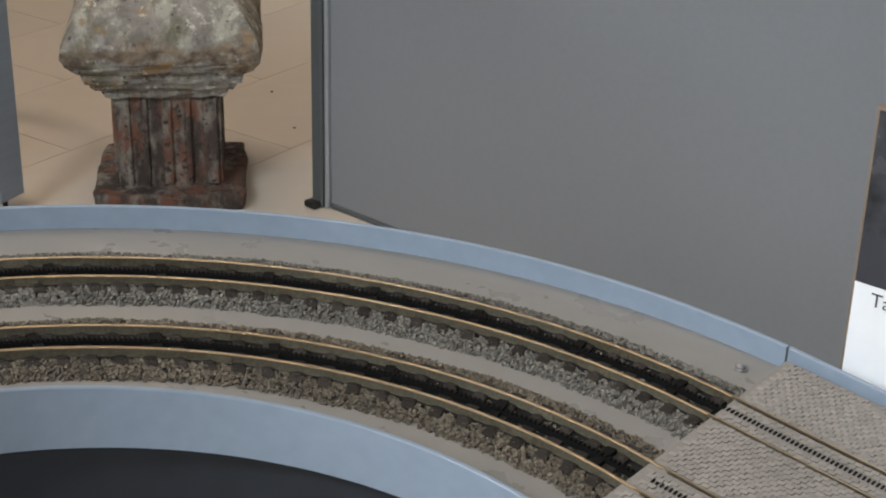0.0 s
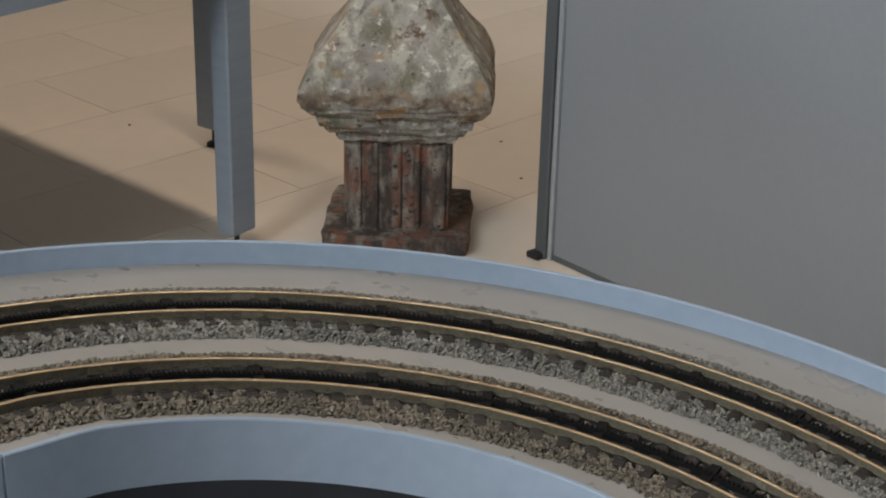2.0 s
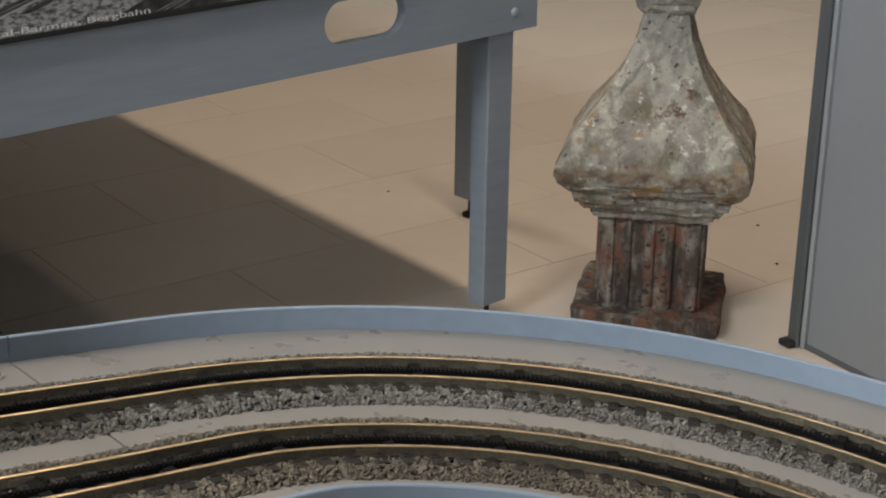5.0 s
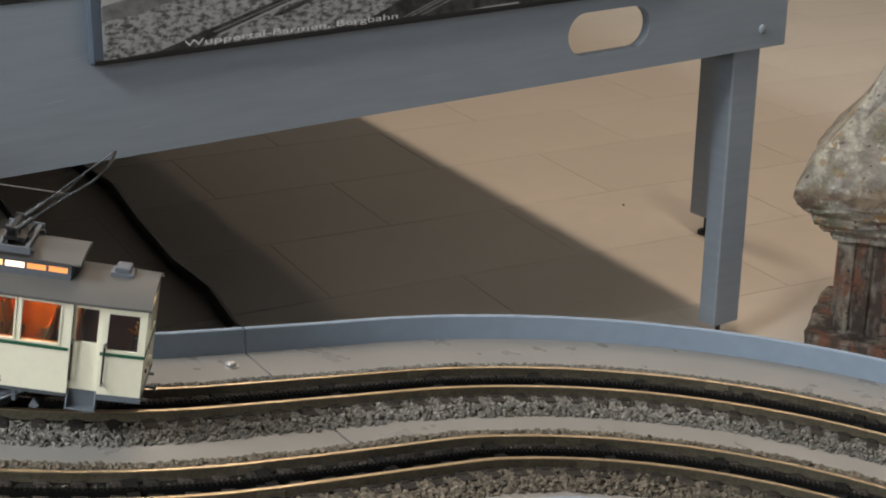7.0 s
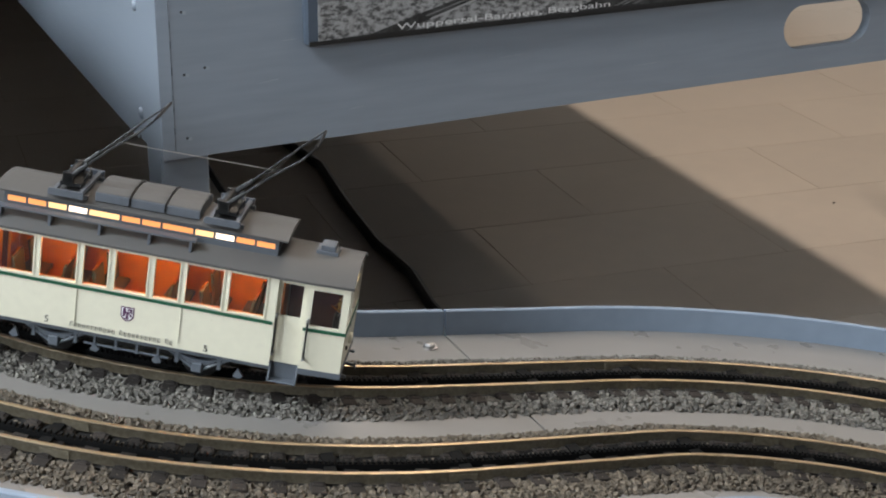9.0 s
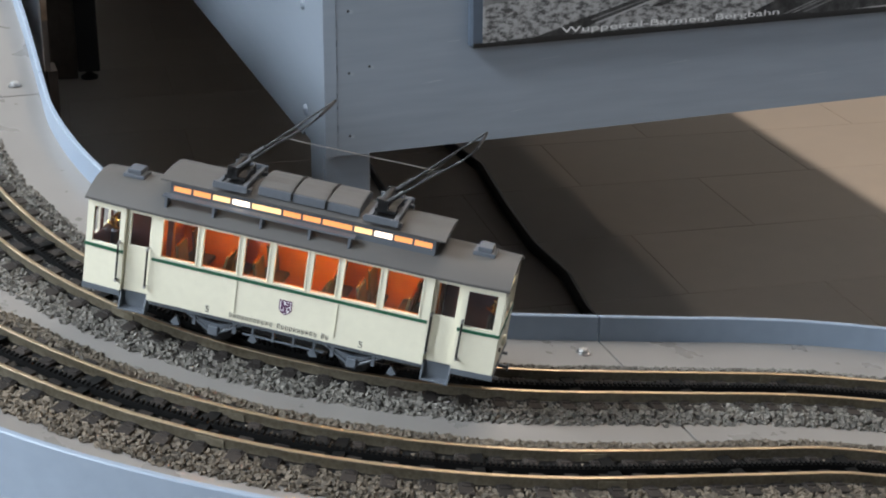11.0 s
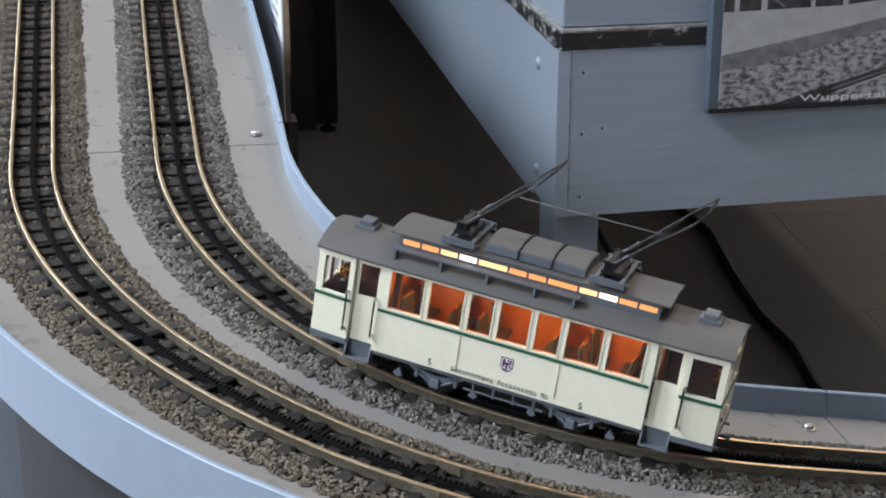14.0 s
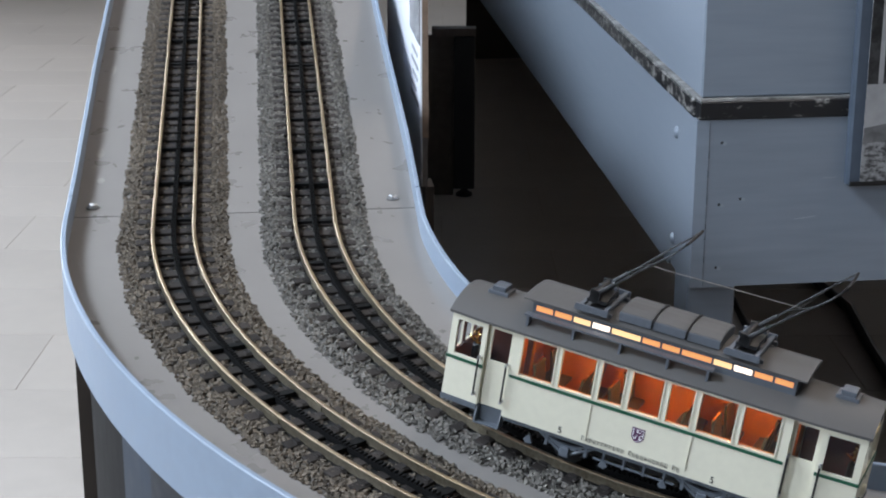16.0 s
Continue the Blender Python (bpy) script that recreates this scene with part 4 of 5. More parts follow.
# ---- what carries the layout ----
def support(s0, s1, mat, label, lat=0.102):
    g = Geo()
    n = max(2, int((s1 - s0) / 0.02))
    pts = []
    for i in range(n + 1):
        s = s0 + (s1 - s0) * i / n
        p, q = at("B", s, lat + inset_front(s))[0], at("B", s, lat - 0.02 + inset_front(s))[0]
        zt = p.z + FOOT + 0.011
        pts += [(p.x, p.y, 0), (p.x, p.y, zt), (q.x, q.y, zt), (q.x, q.y, 0)]
    f = [(i * 4 + j, i * 4 + (j + 1) % 4, i * 4 + 4 + (j + 1) % 4, i * 4 + 4 + j) for i in range(n) for j in range(4)]
    f += [(0, 1, 2, 3), (n * 4, n * 4 + 1, n * 4 + 2, n * 4 + 3)]
    return plain("support_panel", g.add(pts, f), mat, label, "panel", group="panels under the layout")


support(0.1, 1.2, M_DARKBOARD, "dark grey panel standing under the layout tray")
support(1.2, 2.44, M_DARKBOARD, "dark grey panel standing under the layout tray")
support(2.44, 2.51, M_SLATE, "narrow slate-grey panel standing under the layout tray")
# this stretch carries the tray's shade in its colour
support(2.51, 2.7, M_SHADEBOARD, "panel under the layout tray, coloured near-black as shade")
support(2.7, 3.6, M_DARKWOOD, "dark brown panel standing under the layout tray", 0.116)
support(3.6, 4.6, M_DARKWOOD, "dark brown panel standing under the layout tray", 0.116)
support(4.6, b_of(7.28), M_DARKWOOD, "dark brown panel standing under the layout tray", 0.116)


# unseen panels, added to stop light passing beneath the tray to the floor behind
def back_support(s0, s1):
    g = Geo()
    n, pts = 30, []
    for i in range(n + 1):
        s = s0 + (s1 - s0) * i / n
        p, q = at("A", s, LAY_BACK - RIM + 0.001 + inset(s))[0], at("A", s, LAY_BACK - RIM + 0.011 + inset(s))[0]
        zt = p.z + FOOT - 0.0005
        pts += [(p.x, p.y, 0), (p.x, p.y, zt), (q.x, q.y, zt), (q.x, q.y, 0)]
    f = [(i * 4 + j, i * 4 + (j + 1) % 4, i * 4 + 4 + (j + 1) % 4, i * 4 + 4 + j) for i in range(n) for j in range(4)]
    f += [(0, 1, 2, 3), (n * 4, n * 4 + 1, n * 4 + 2, n * 4 + 3)]
    return plain("support_panel", g.add(pts, f), M_DARKWOOD, "unseen dark brown panel under the back of the tray, blocking light", "panel", group="panels under the layout")


back_support(2.95, 4.4)
back_support(4.4, 7.28)


# ---- the model tram, built in fractions of its length ----
K = 0.3566
M_CREAM = material("cream_lacquer", (0.70, 0.665, 0.53), 0.32, grain=160, vary=0.03, big=12, bump=0.02)
M_GREEN = material("green_line", (0.012, 0.085, 0.045), 0.35, grain=160, vary=0.1, bump=0.0)
M_ROOF = material("grey_roof", (0.078, 0.074, 0.071), 0.6, grain=240, vary=0.05, big=14, bump=0.015)
M_ROOFBLUE = material("blue_grey_fitting", (0.088, 0.098, 0.115), 0.45, grain=240, vary=0.08, bump=0.04)
M_FRAME = material("grey_underframe", (0.105, 0.12, 0.14), 0.45, grain=240, vary=0.1, bump=0.05)
M_DARK = material("dark_iron", (0.012, 0.012, 0.013), 0.45, 0.2, grain=300, vary=0.2, bump=0.05)
M_WOOD = material("orange_varnished_wood", (0.52, 0.15, 0.01), 0.35, grain=120, vary=0.12, big=20, bump=0.03)
M_SEAT = material("olive_bench", (0.07, 0.055, 0.02), 0.5, grain=200, vary=0.15, bump=0.05)
M_MAROON = material("dark_maroon_paint", (0.075, 0.02, 0.016), 0.45, grain=160, vary=0.15, bump=0.0)
M_GOLD = material("brass_pole", (0.75, 0.5, 0.18), 0.25, 1.0, grain=200, vary=0.1, bump=0.0)
M_WIRE = material("bare_wire", (0.65, 0.62, 0.60), 0.3, 1.0, grain=200, vary=0.05, bump=0.0)
M_EMBLEM = material("purple_emblem", (0.10, 0.03, 0.09), 0.5, grain=900, vary=0.3, bump=0.0)
M_INK = material("dark_lettering", (0.02, 0.02, 0.02), 0.5, grain=300, vary=0.1, bump=0.0)
M_WHITE = material("white_enamel", (0.82, 0.82, 0.82), 0.3, grain=100, vary=0.02, bump=0.0)
M_LIT = glowing("lit_amber_pane", (1.0, 0.40, 0.13), 0.68)
M_LIT_MID = glowing("lit_yellow_pane", (1.0, 0.66, 0.30), 1.1)
M_LIT_HOT = glowing("pane_before_bulb", (1.0, 0.80, 0.62), 2.6)
M_LIT_SIGN = glowing("lit_sign_glass", (1.0, 0.78, 0.42), 1.3)
M_LAMP = glowing("lit_headlamp", (1.0, 0.9, 0.75), 2.2)


def pane_material():
    m = bpy.data.materials.new("tram_glass")
    m.use_nodes = True
    n, l = m.node_tree.nodes, m.node_tree.links
    clear, gloss, mix = n.new("ShaderNodeBsdfTransparent"), n.new("ShaderNodeBsdfGlossy"), n.new("ShaderNodeMixShader")
    gloss.inputs["Roughness"].default_value = 0.03
    mix.inputs[0].default_value = 0.045
    l.new(clear.outputs[0], mix.inputs[1])
    l.new(gloss.outputs[0], mix.inputs[2])
    l.new(mix.outputs[0], n["Material Output"].inputs[0])
    return m


M_PANE = pane_material()


def tp(name, g, mat, parent, label="", bevel=0.0, smooth=False):
    g.v = [tuple(c * K for c in p) for p in g.v]
    return part(name, g, mat, parent, label, bevel * K, smooth)


def roof_z(y, w=0.118, low=0.309, crown=0.036):
    return low + crown * (1 - (y / w) ** 2)


def tram():
    t = thing("model_tram", "cream model tram with grey roof and lit orange interior", "model tram")
    HW = 0.1099
    wins = [(-0.3106, -0.2266), (-0.2109, -0.1269), (-0.1112, -0.0532), (-0.0375, 0.0375), (0.0532, 0.1112), (0.1269, 0.2109), (0.2266, 0.3106)]
    z0, zb, zw0, zw1, zt = 0.082, 0.190, 0.1995, 0.296, 0.309
    for side, name in ((-1, "side_wall"), (1, "side_wall")):
        y0, y1 = sorted((side * HW, side * (HW - 0.008)))
        wall = tp(name, Geo().box(-0.335, 0.335, y0, y1, z0, zw0), M_CREAM, t, "glossy cream side wall")
        tp("header", Geo().box(-0.335, 0.335, y0, y1, zw1, zt), M_CREAM, wall)
        edges = [-0.335] + [x for w in wins for x in w] + [0.335]
        for a, b in zip(edges[::2], edges[1::2]):
            tp("window_post", Geo().box(a, b, y0, y1, zw0, zw1), M_CREAM, wall)
        yo = side * HW
        for a, b in wins:
            fr = Geo()
            ya, yb = sorted((yo - side * 0.001, yo + side * 0.0022))
            for q in ((a - 0.0035, a + 0.0003, zw0 - 0.003, zw1 + 0.003), (b - 0.0003, b + 0.0035, zw0 - 0.003, zw1 + 0.003),
                      (a + 0.0003, b - 0.0003, zw0 - 0.003, zw0 + 0.0003), (a + 0.0003, b - 0.0003, zw1 - 0.0003, zw1 + 0.003)):
                fr.box(q[0], q[1], ya, yb, q[2], q[3])
            win = tp("window", fr, M_CREAM, t, "cream window frame")
            yp = yo - side * 0.004
            tp("pane", Geo().box(a, b, yp - 0.0003, yp + 0.0003, zw0, zw1), M_PANE, win, "clear pane")
        ya, yb = sorted((yo - side * 0.0005, yo + side * 0.0024))
        tp("green_line", Geo().box(-0.333, 0.333, ya, yb, zb - 0.0038, zb + 0.0038), M_GREEN, wall, "dark green waist line", bevel=0.0008)
        for x in (-0.122, 0.122):
            tp("cover_strip", Geo().box(x - 0.0013, x + 0.0013, ya, yb, z0 + 0.016, zb - 0.004), M_CREAM, wall, "raised cover strip")
    # platforms at both ends
    for e in (-1, 1):
        ye = 0.1024

        yq = lambda x: HW - 0.001 - (HW - 0.001 - ye) * (x - 0.405) / 0.095  # noqa: E731

        def wall_piece(s, xa, xb, ya, yb, za, zb_, th=0.007):
            """Wall piece from (xa, ya) to (xb, yb) on one side of the tram."""
            lo = [(e * xa, s * ya, za), (e * xb, s * yb, za), (e * xb, s * (yb - th), za), (e * xa, s * (ya - th), za)]
            return Geo().prism(lo, [(p[0], p[1], zb_) for p in lo])

        def framed(s, fy, xa, xb, za, zb_, ia, ib, iza, izb, th):
            """Wall piece with one opening in it."""
            q = lambda x, z: (e * x, s * fy(x), z)  # noqa: E731
            return Geo().window_ring([q(xa, za), q(xb, za), q(xb, zb_), q(xa, zb_)], [q(ia, iza), q(ib, iza), q(ib, izb), q(ia, izb)], (0, -s * th, 0))

        yd = 0.0975
        for s in (-1, 1):
            body = tp("platform_wall", framed(s, yq, 0.405, 0.5, 0.09, zt, 0.4165, 0.4835, 0.2, 0.288, 0.007), M_CREAM, t, "cream platform wall")
            tp("green_line", wall_piece(s, 0.403, 0.5005, yq(0.405) + 0.0022, ye + 0.0022, zb - 0.0038, zb + 0.0038, 0.003), M_GREEN, body, "dark green waist line")
            tp("pane", wall_piece(s, 0.4165, 0.4835, yq(0.4165) - 0.004, yq(0.4835) - 0.004, 0.2, 0.288, 0.0005), M_PANE, body, "clear pane")
            # recessed folding door
            door = tp("door", framed(s, lambda x: yd, 0.3372, 0.4033, 0.09, zt, 0.3455, 0.3925, 0.208, 0.288, 0.006), M_CREAM, t, "cream recessed platform door", bevel=0.001)
            tp("pane", wall_piece(s, 0.3455, 0.3925, yd - 0.003, yd - 0.003, 0.208, 0.288, 0.0005), M_PANE, door, "clear pane")
            tp("door_post", wall_piece(s, 0.3336, 0.337, HW - 0.0002, HW - 0.0002, 0.082, zt, 0.016), M_CREAM, door, "cream door post")
            tp("door_post", wall_piece(s, 0.4035, 0.4066, HW - 0.0012, HW - 0.0012, 0.09, zt, 0.016), M_CREAM, door, "cream door post")
            tp("apron", wall_piece(s, 0.405, 0.502, yq(0.405) + 0.001, ye + 0.001, 0.076, 0.0895), M_FRAME, t, "grey apron under the platform")
        # end wall with three windows
        x0, x1 = sorted((e * 0.4935, e * 0.5))
        front = tp("end_wall", Geo().box(x0, x1, -ye, ye, 0.09, 0.2), M_CREAM, t, "cream end wall")
        tp("green_line", Geo().box(*sorted((e * 0.4985, e * 0.5022)), -ye - 0.002, ye + 0.002, zb - 0.0038, zb + 0.0038), M_GREEN, front, "dark green waist line")
        for ya, yb in ((-ye, -0.090), (-0.036, -0.030), (0.030, 0.036), (0.090, ye)):
            tp("window_post", Geo().box(x0, x1, ya, yb, 0.2, 0.303), M_CREAM, front)
        tp("transom", Geo().box(x0 + 0.0003, x1 - 0.0003, -0.09, 0.09, 0.272, 0.279), M_CREAM, front)
        ring = [(-ye, 0.303)] + [(ye * k / 8, roof_z(ye * k / 8 / 0.93) - 0.0035) for k in range(-8, 9)] + [(ye, 0.303)]
        tp("end_arch", Geo().prism([(x0, y, z) for y, z in ring], [(x1, y, z) for y, z in ring]), M_CREAM, front, "arched cream header")
        for ya, yb in ((-0.09, -0.036), (-0.03, 0.03), (0.036, 0.09)):
            tp("pane", Geo().box(e * 0.4965 - 0.0003, e * 0.4965 + 0.0003, ya, yb, 0.2, 0.272), M_PANE, front, "clear pane")
        xa, xb = sorted((e * 0.494, e * 0.4992))
        for ya, yb in ((-0.088, -0.038), (0.038, 0.088)):
            tp("route_slot", Geo().box(xa, xb, ya, yb, 0.2795, 0.3025), M_DARK, front, "dark route slot")
        tp("lit_sign", Geo().box(xa, xb, -0.032, 0.032, 0.2795, 0.3025), M_LIT_SIGN, front, "lit yellow destination glass")
        lamp = Geo().lathe([(0.014, 0), (0.014, 0.006), (0.0115, 0.008), (0.004, 0.0095)], (0, 0, 0), "X", 18)
        lamp.v = [(e * (0.5 + p[0]), p[1], p[2] + 0.138) for p in lamp.v]
        tp("headlamp", lamp, M_LAMP if e < 0 else M_CREAM, front, "lit round headlamp" if e < 0 else "unlit round headlamp", smooth=True)
        tp("number", Geo().box(*sorted((e * 0.5, e * 0.5008)), -0.003, 0.003, 0.166, 0.176), M_INK, front, "small dark mark")
        tp("socket", Geo().lathe([(0.005, -0.004), (0.005, 0.003)], (e * 0.501, -0.045, 0.132), "X", 10), M_DARK, front, "small dark socket")
        # apron, step boxes, buffer
        tp("apron", Geo().box(*sorted((e * 0.495, e * 0.5015)), -ye + 0.007, ye - 0.007, 0.076, 0.0895), M_FRAME, t, "grey apron under the platform")
        for s in (-1, 1):
            ya, yb = sorted((s * 0.088, s * 0.117))
            xa, xb = sorted((e * 0.337, e * 0.404))
            box = tp("step_box", Geo().box(xa, xb, ya, yb, 0.046, 0.050), M_FRAME, t, "grey step box under the door", bevel=0.0006)
            yc, yd2 = sorted((s * 0.088, s * 0.094))
            tp("riser", Geo().box(xa, xb, yc, yd2, 0.050, 0.089), M_FRAME, box)
            for x in (xa, xb - 0.004):
                lo = [(x, s * 0.094, 0.050), (x, s * 0.117, 0.050), (x, s * 0.113, 0.066), (x, s * 0.103, 0.09), (x, s * 0.094, 0.09)]
                tp("cheek", Geo().prism(lo, [(p[0] + 0.004, p[1], p[2]) for p in lo]), M_FRAME, box)
            for x in (0.3415, 0.4135):
                yh = s * (HW + 0.008)
                rail = tp("handrail", Geo().tube([(e * x, yh, 0.118), (e * x, yh, 0.214)], 0.0026, 8), M_DARK, t, "slim black handrail", smooth=True)
                for z in (0.118, 0.214):
                    tp("bracket", Geo().rod((e * x, s * (HW - 0.004), z), (e * x, s * (HW + 0.0105), z), 0.0036, 10), M_STEEL, rail, "bright handrail bracket", smooth=True)
        coupler = tp("coupler", Geo().rod((e * 0.495, 0, 0.072), (e * 0.525, 0, 0.072), 0.005), M_FRAME, t, "small grey coupler")
        tp("buffer", Geo().lathe([(0.011, 0), (0.011, 0.004)], (e * 0.524 - 0.002, 0, 0.072), "X", 14), M_FRAME, coupler, "small round buffer")
        for s in (-1, 1):
            tp("lamp_bracket", Geo().rod((e * 0.5, s * 0.07, 0.072), (e * 0.512, s * 0.07, 0.072), 0.004), M_FRAME, t)
    # roof
    n = 16
    g = Geo()
    prof = [(0.118 * (2 * i / n - 1), roof_z(0.118 * (2 * i / n - 1))) for i in range(n + 1)]

    def roof_ring(x, w):
        top = [(x, y * w, z) for y, z in prof]
        return top + [(x, y * w, z - 0.006) for y, z in reversed(prof)]

    secs = [(-0.507, 0.915), (-0.41, 0.985), (-0.335, 1.0), (0.335, 1.0), (0.41, 0.985), (0.507, 0.915)]
    g.loft([roof_ring(x, w) for x, w in secs])
    tp("roof", g, M_ROOF, t, "matt grey arched roof", smooth=True)
    for x in (-0.425, 0.425):
        vent = tp("roof_vent", Geo().box(x - 0.026, x + 0.026, -0.024, 0.024, 0.338, 0.352), M_ROOFBLUE, t, "blue-grey roof vent", bevel=0.0015)
        tp("cap", Geo().box(x - 0.017, x + 0.017, -0.021, 0.021, 0.352, 0.364), M_ROOFBLUE, vent, bevel=0.0015)
    # clerestory with lit panes
    cw, c0, c1, cz = 0.064, -0.318, 0.318, 0.3755
    g = Geo()
    cuts = []
    widths = [0.042, 0.042, 0.042, 0.042, 0.070, 0.042, 0.042, 0.070, 0.042, 0.042, 0.042, 0.042]
    x = c0 + 0.008
    gap = (c1 - c0 - 0.016 - sum(widths)) / (len(widths) - 1)
    for w in widths:
        cuts.append((x, x + w))
        x += w + gap
    hot = {2: M_LIT_MID, 3: M_LIT_HOT, 4: M_LIT_MID, 8: M_LIT_MID, 9: M_LIT_HOT}
    for s in (-1, 1):
        ya, yb = sorted((s * cw, s * (cw - 0.004)))
        cl = tp("clerestory_side", Geo().box(c0, c1, ya, yb, 0.33, 0.3505), M_ROOFBLUE, t, "blue-grey side of the raised clerestory")
        tp("top_strip", Geo().box(c0, c1, ya, yb, 0.3635, cz), M_ROOFBLUE, cl)
        edges = [c0] + [v for c in cuts for v in c] + [c1]
        for a, b in zip(edges[::2], edges[1::2]):
            tp("mullion", Geo().box(a, b, ya, yb, 0.3505, 0.3635), M_ROOFBLUE, cl)
        for i, (a, b) in enumerate(cuts):
            y = s * (cw - 0.0012)
            tp("pane", Geo().box(a, b, y - 0.0006, y + 0.0006, 0.3505, 0.3635), hot.get(i, M_LIT), cl, "glowing amber pane")
    for xx, xs in ((c0, c0 - 0.001), (c1 - 0.004, c1 - 0.001)):
        cl = tp("clerestory_end", Geo().box(xx, xx + 0.004, -cw + 0.004, cw - 0.004, 0.338, cz), M_ROOFBLUE, t, "blue-grey end of the clerestory")
        for y in (-0.035, 0.0, 0.035):
            tp("slot", Geo().box(xs, xs + 0.002, y - 0.012, y + 0.012, 0.353, 0.368), M_DARK, cl)
    g = Geo()
    ring = [(-0.076, cz), (-0.076, cz + 0.004), (-0.05, cz + 0.010), (0, cz + 0.013), (0.05, cz + 0.010), (0.076, cz + 0.004), (0.076, cz)]
    g.prism([(c0 - 0.022, y, z) for y, z in ring], [(c1 + 0.022, y, z) for y, z in ring])
    tp("clerestory_roof", g, M_ROOF, t, "matt grey clerestory roof", smooth=True)
    # running boards beside the clerestory
    for s in (-1, 1):
        board = None
        for y in (0.080, 0.0875, 0.095):
            g = Geo().box(-0.325, 0.135, s * y - 0.003, s * y + 0.003, 0.3445, 0.3485)
            board = tp("running_board", g, M_ROOFBLUE, t, "grey running board plank")
        for xx in (-0.315, -0.2, -0.085, 0.03, 0.125):
            ya, yb = sorted((s * 0.078, s * 0.099))
            tp("bracket", Geo().box(xx - 0.003, xx + 0.003, ya, yb, 0.318, 0.344), M_ROOFBLUE, board)
    # resistor boxes on the clerestory
    rx0, pw = -0.112, 0.082
    for i in range(3):
        a = rx0 + i * pw
        g = Geo()
        ring = [(-0.062, 0.386), (-0.062, 0.406), (-0.03, 0.4125), (0, 0.414), (0.03, 0.4125), (0.062, 0.406), (0.062, 0.386)]
        g.prism([(a + 0.002, y, z) for y, z in ring], [(a + pw - 0.002, y, z) for y, z in ring])
        box = tp("resistor_box", g, M_ROOFBLUE, t, "grey resistor box with a flat lid", bevel=0.001)
        lid = [(-0.060, 0.4072), (-0.03, 0.4135), (0, 0.4152), (0.03, 0.4135), (0.060, 0.4072)]
        under = [(y, z - 0.001) for y, z in reversed(lid)]
        tp("lid", Geo().prism([(a + 0.004, y, z + 0.001) for y, z in lid + under], [(a + pw - 0.004, y, z + 0.001) for y, z in lid + under]), M_ROOF, box, "matt grey lid")
        if i:
            tp("strap", Geo().tube([(a, y, z + 0.002) for y, z in [(-0.0635, 0.39), (-0.0635, 0.406)] + lid + [(0.0635, 0.406), (0.0635, 0.39)]], 0.0022, 6), M_DARK, box, "black strap")
    # bow collectors
    for xb in (-0.172, 0.188):
        c = tp("collector_base", Geo().box(xb - 0.034, xb - 0.024, -0.082, 0.082, 0.396, 0.404), M_ROOFBLUE, t, "blue-grey collector base frame", bevel=0.0012)
        tp("cross_beam", Geo().box(xb + 0.026, xb + 0.036, -0.082, 0.082, 0.396, 0.404), M_ROOFBLUE, c, bevel=0.0012)
        for y in (-0.07, 0.06):
            tp("long_beam", Geo().box(xb - 0.046, xb + 0.046, y, y + 0.01, 0.386, 0.396), M_ROOFBLUE, c, bevel=0.0012)
        for y in (-0.0835, 0.0775):
            tp("end_block", Geo().box(xb - 0.04, xb + 0.04, y, y + 0.006, 0.390, 0.406), M_ROOFBLUE, c)
        tp("spring_plate", Geo().box(xb - 0.026, xb + 0.022, -0.046, 0.046, 0.404, 0.412), M_DARK, c, "black spring gear")
        tp("spring_drum", Geo().rod((xb - 0.008, -0.05, 0.424), (xb - 0.008, 0.05, 0.424), 0.011, 12), M_DARK, c, "black spring gear", smooth=True)
        for y in (-0.05, 0.04):
            tp("bearing", Geo().box(xb - 0.02, xb + 0.004, y, y + 0.01, 0.41, 0.436), M_DARK, c, "black spring gear")
        tp("spring_wire", Geo().tube([(xb + 0.02, -0.02, 0.41), (xb + 0.034, -0.02, 0.435), (xb + 0.03, 0.0, 0.44), (xb + 0.026, 0.02, 0.41)], 0.0018, 6), M_DARK, c, "bent black wire")
        for s in (-1, 1):
            tp("arm_socket", Geo().rod((xb - 0.004, s * 0.044, 0.426), (xb + 0.036, s * 0.047, 0.464), 0.0055, 8), M_DARK, c, "black arm socket", smooth=True)
        bow = [(xb + 0.03, -0.046, 0.458), (xb + 0.09, -0.060, 0.516), (xb + 0.135, -0.078, 0.557), (xb + 0.160, -0.083, 0.58),
               (xb + 0.176, -0.077, 0.597), (xb + 0.184, -0.062, 0.606), (xb + 0.187, 0.0, 0.609)]
        bow = bow + [(x, -y, z) for x, y, z in reversed(bow[:-1])]
        tp("bow", Geo().tube(bow, 0.0024, 8), M_DARK, c, "thin black wire bow", smooth=True)
        tp("contact_bar", Geo().tube([(xb + 0.184, -0.062, 0.606), (xb + 0.187, 0.0, 0.609), (xb + 0.184, 0.062, 0.606)], 0.0036, 8), M_DARK, c, "thicker contact bar", smooth=True)
        for s in (-1, 1):
            tp("brace", Geo().rod((xb + 0.055, s * 0.05, 0.482), (xb + 0.128, -s * 0.074, 0.55), 0.0012, 6), M_DARK, c, "fine crossing wire")
    tp("aerial_wire", Geo().tube([(-0.172 + 0.088, 0, 0.514), (0.0, 0, 0.5125), (0.188 + 0.088, 0, 0.514)], 0.0012, 6), M_WIRE, t, "thin bare wire between the bows")
    # inside: floor, lining, benches, poles
    tp("floor_plate", Geo().box(-0.492, 0.492, -0.088, 0.088, 0.084, 0.092), M_WOOD, t, "wooden floor")
    tp("lining", Geo().box(-0.333, 0.333, 0.092, 0.099, 0.093, 0.308), M_WOOD, t, "varnished orange lining")
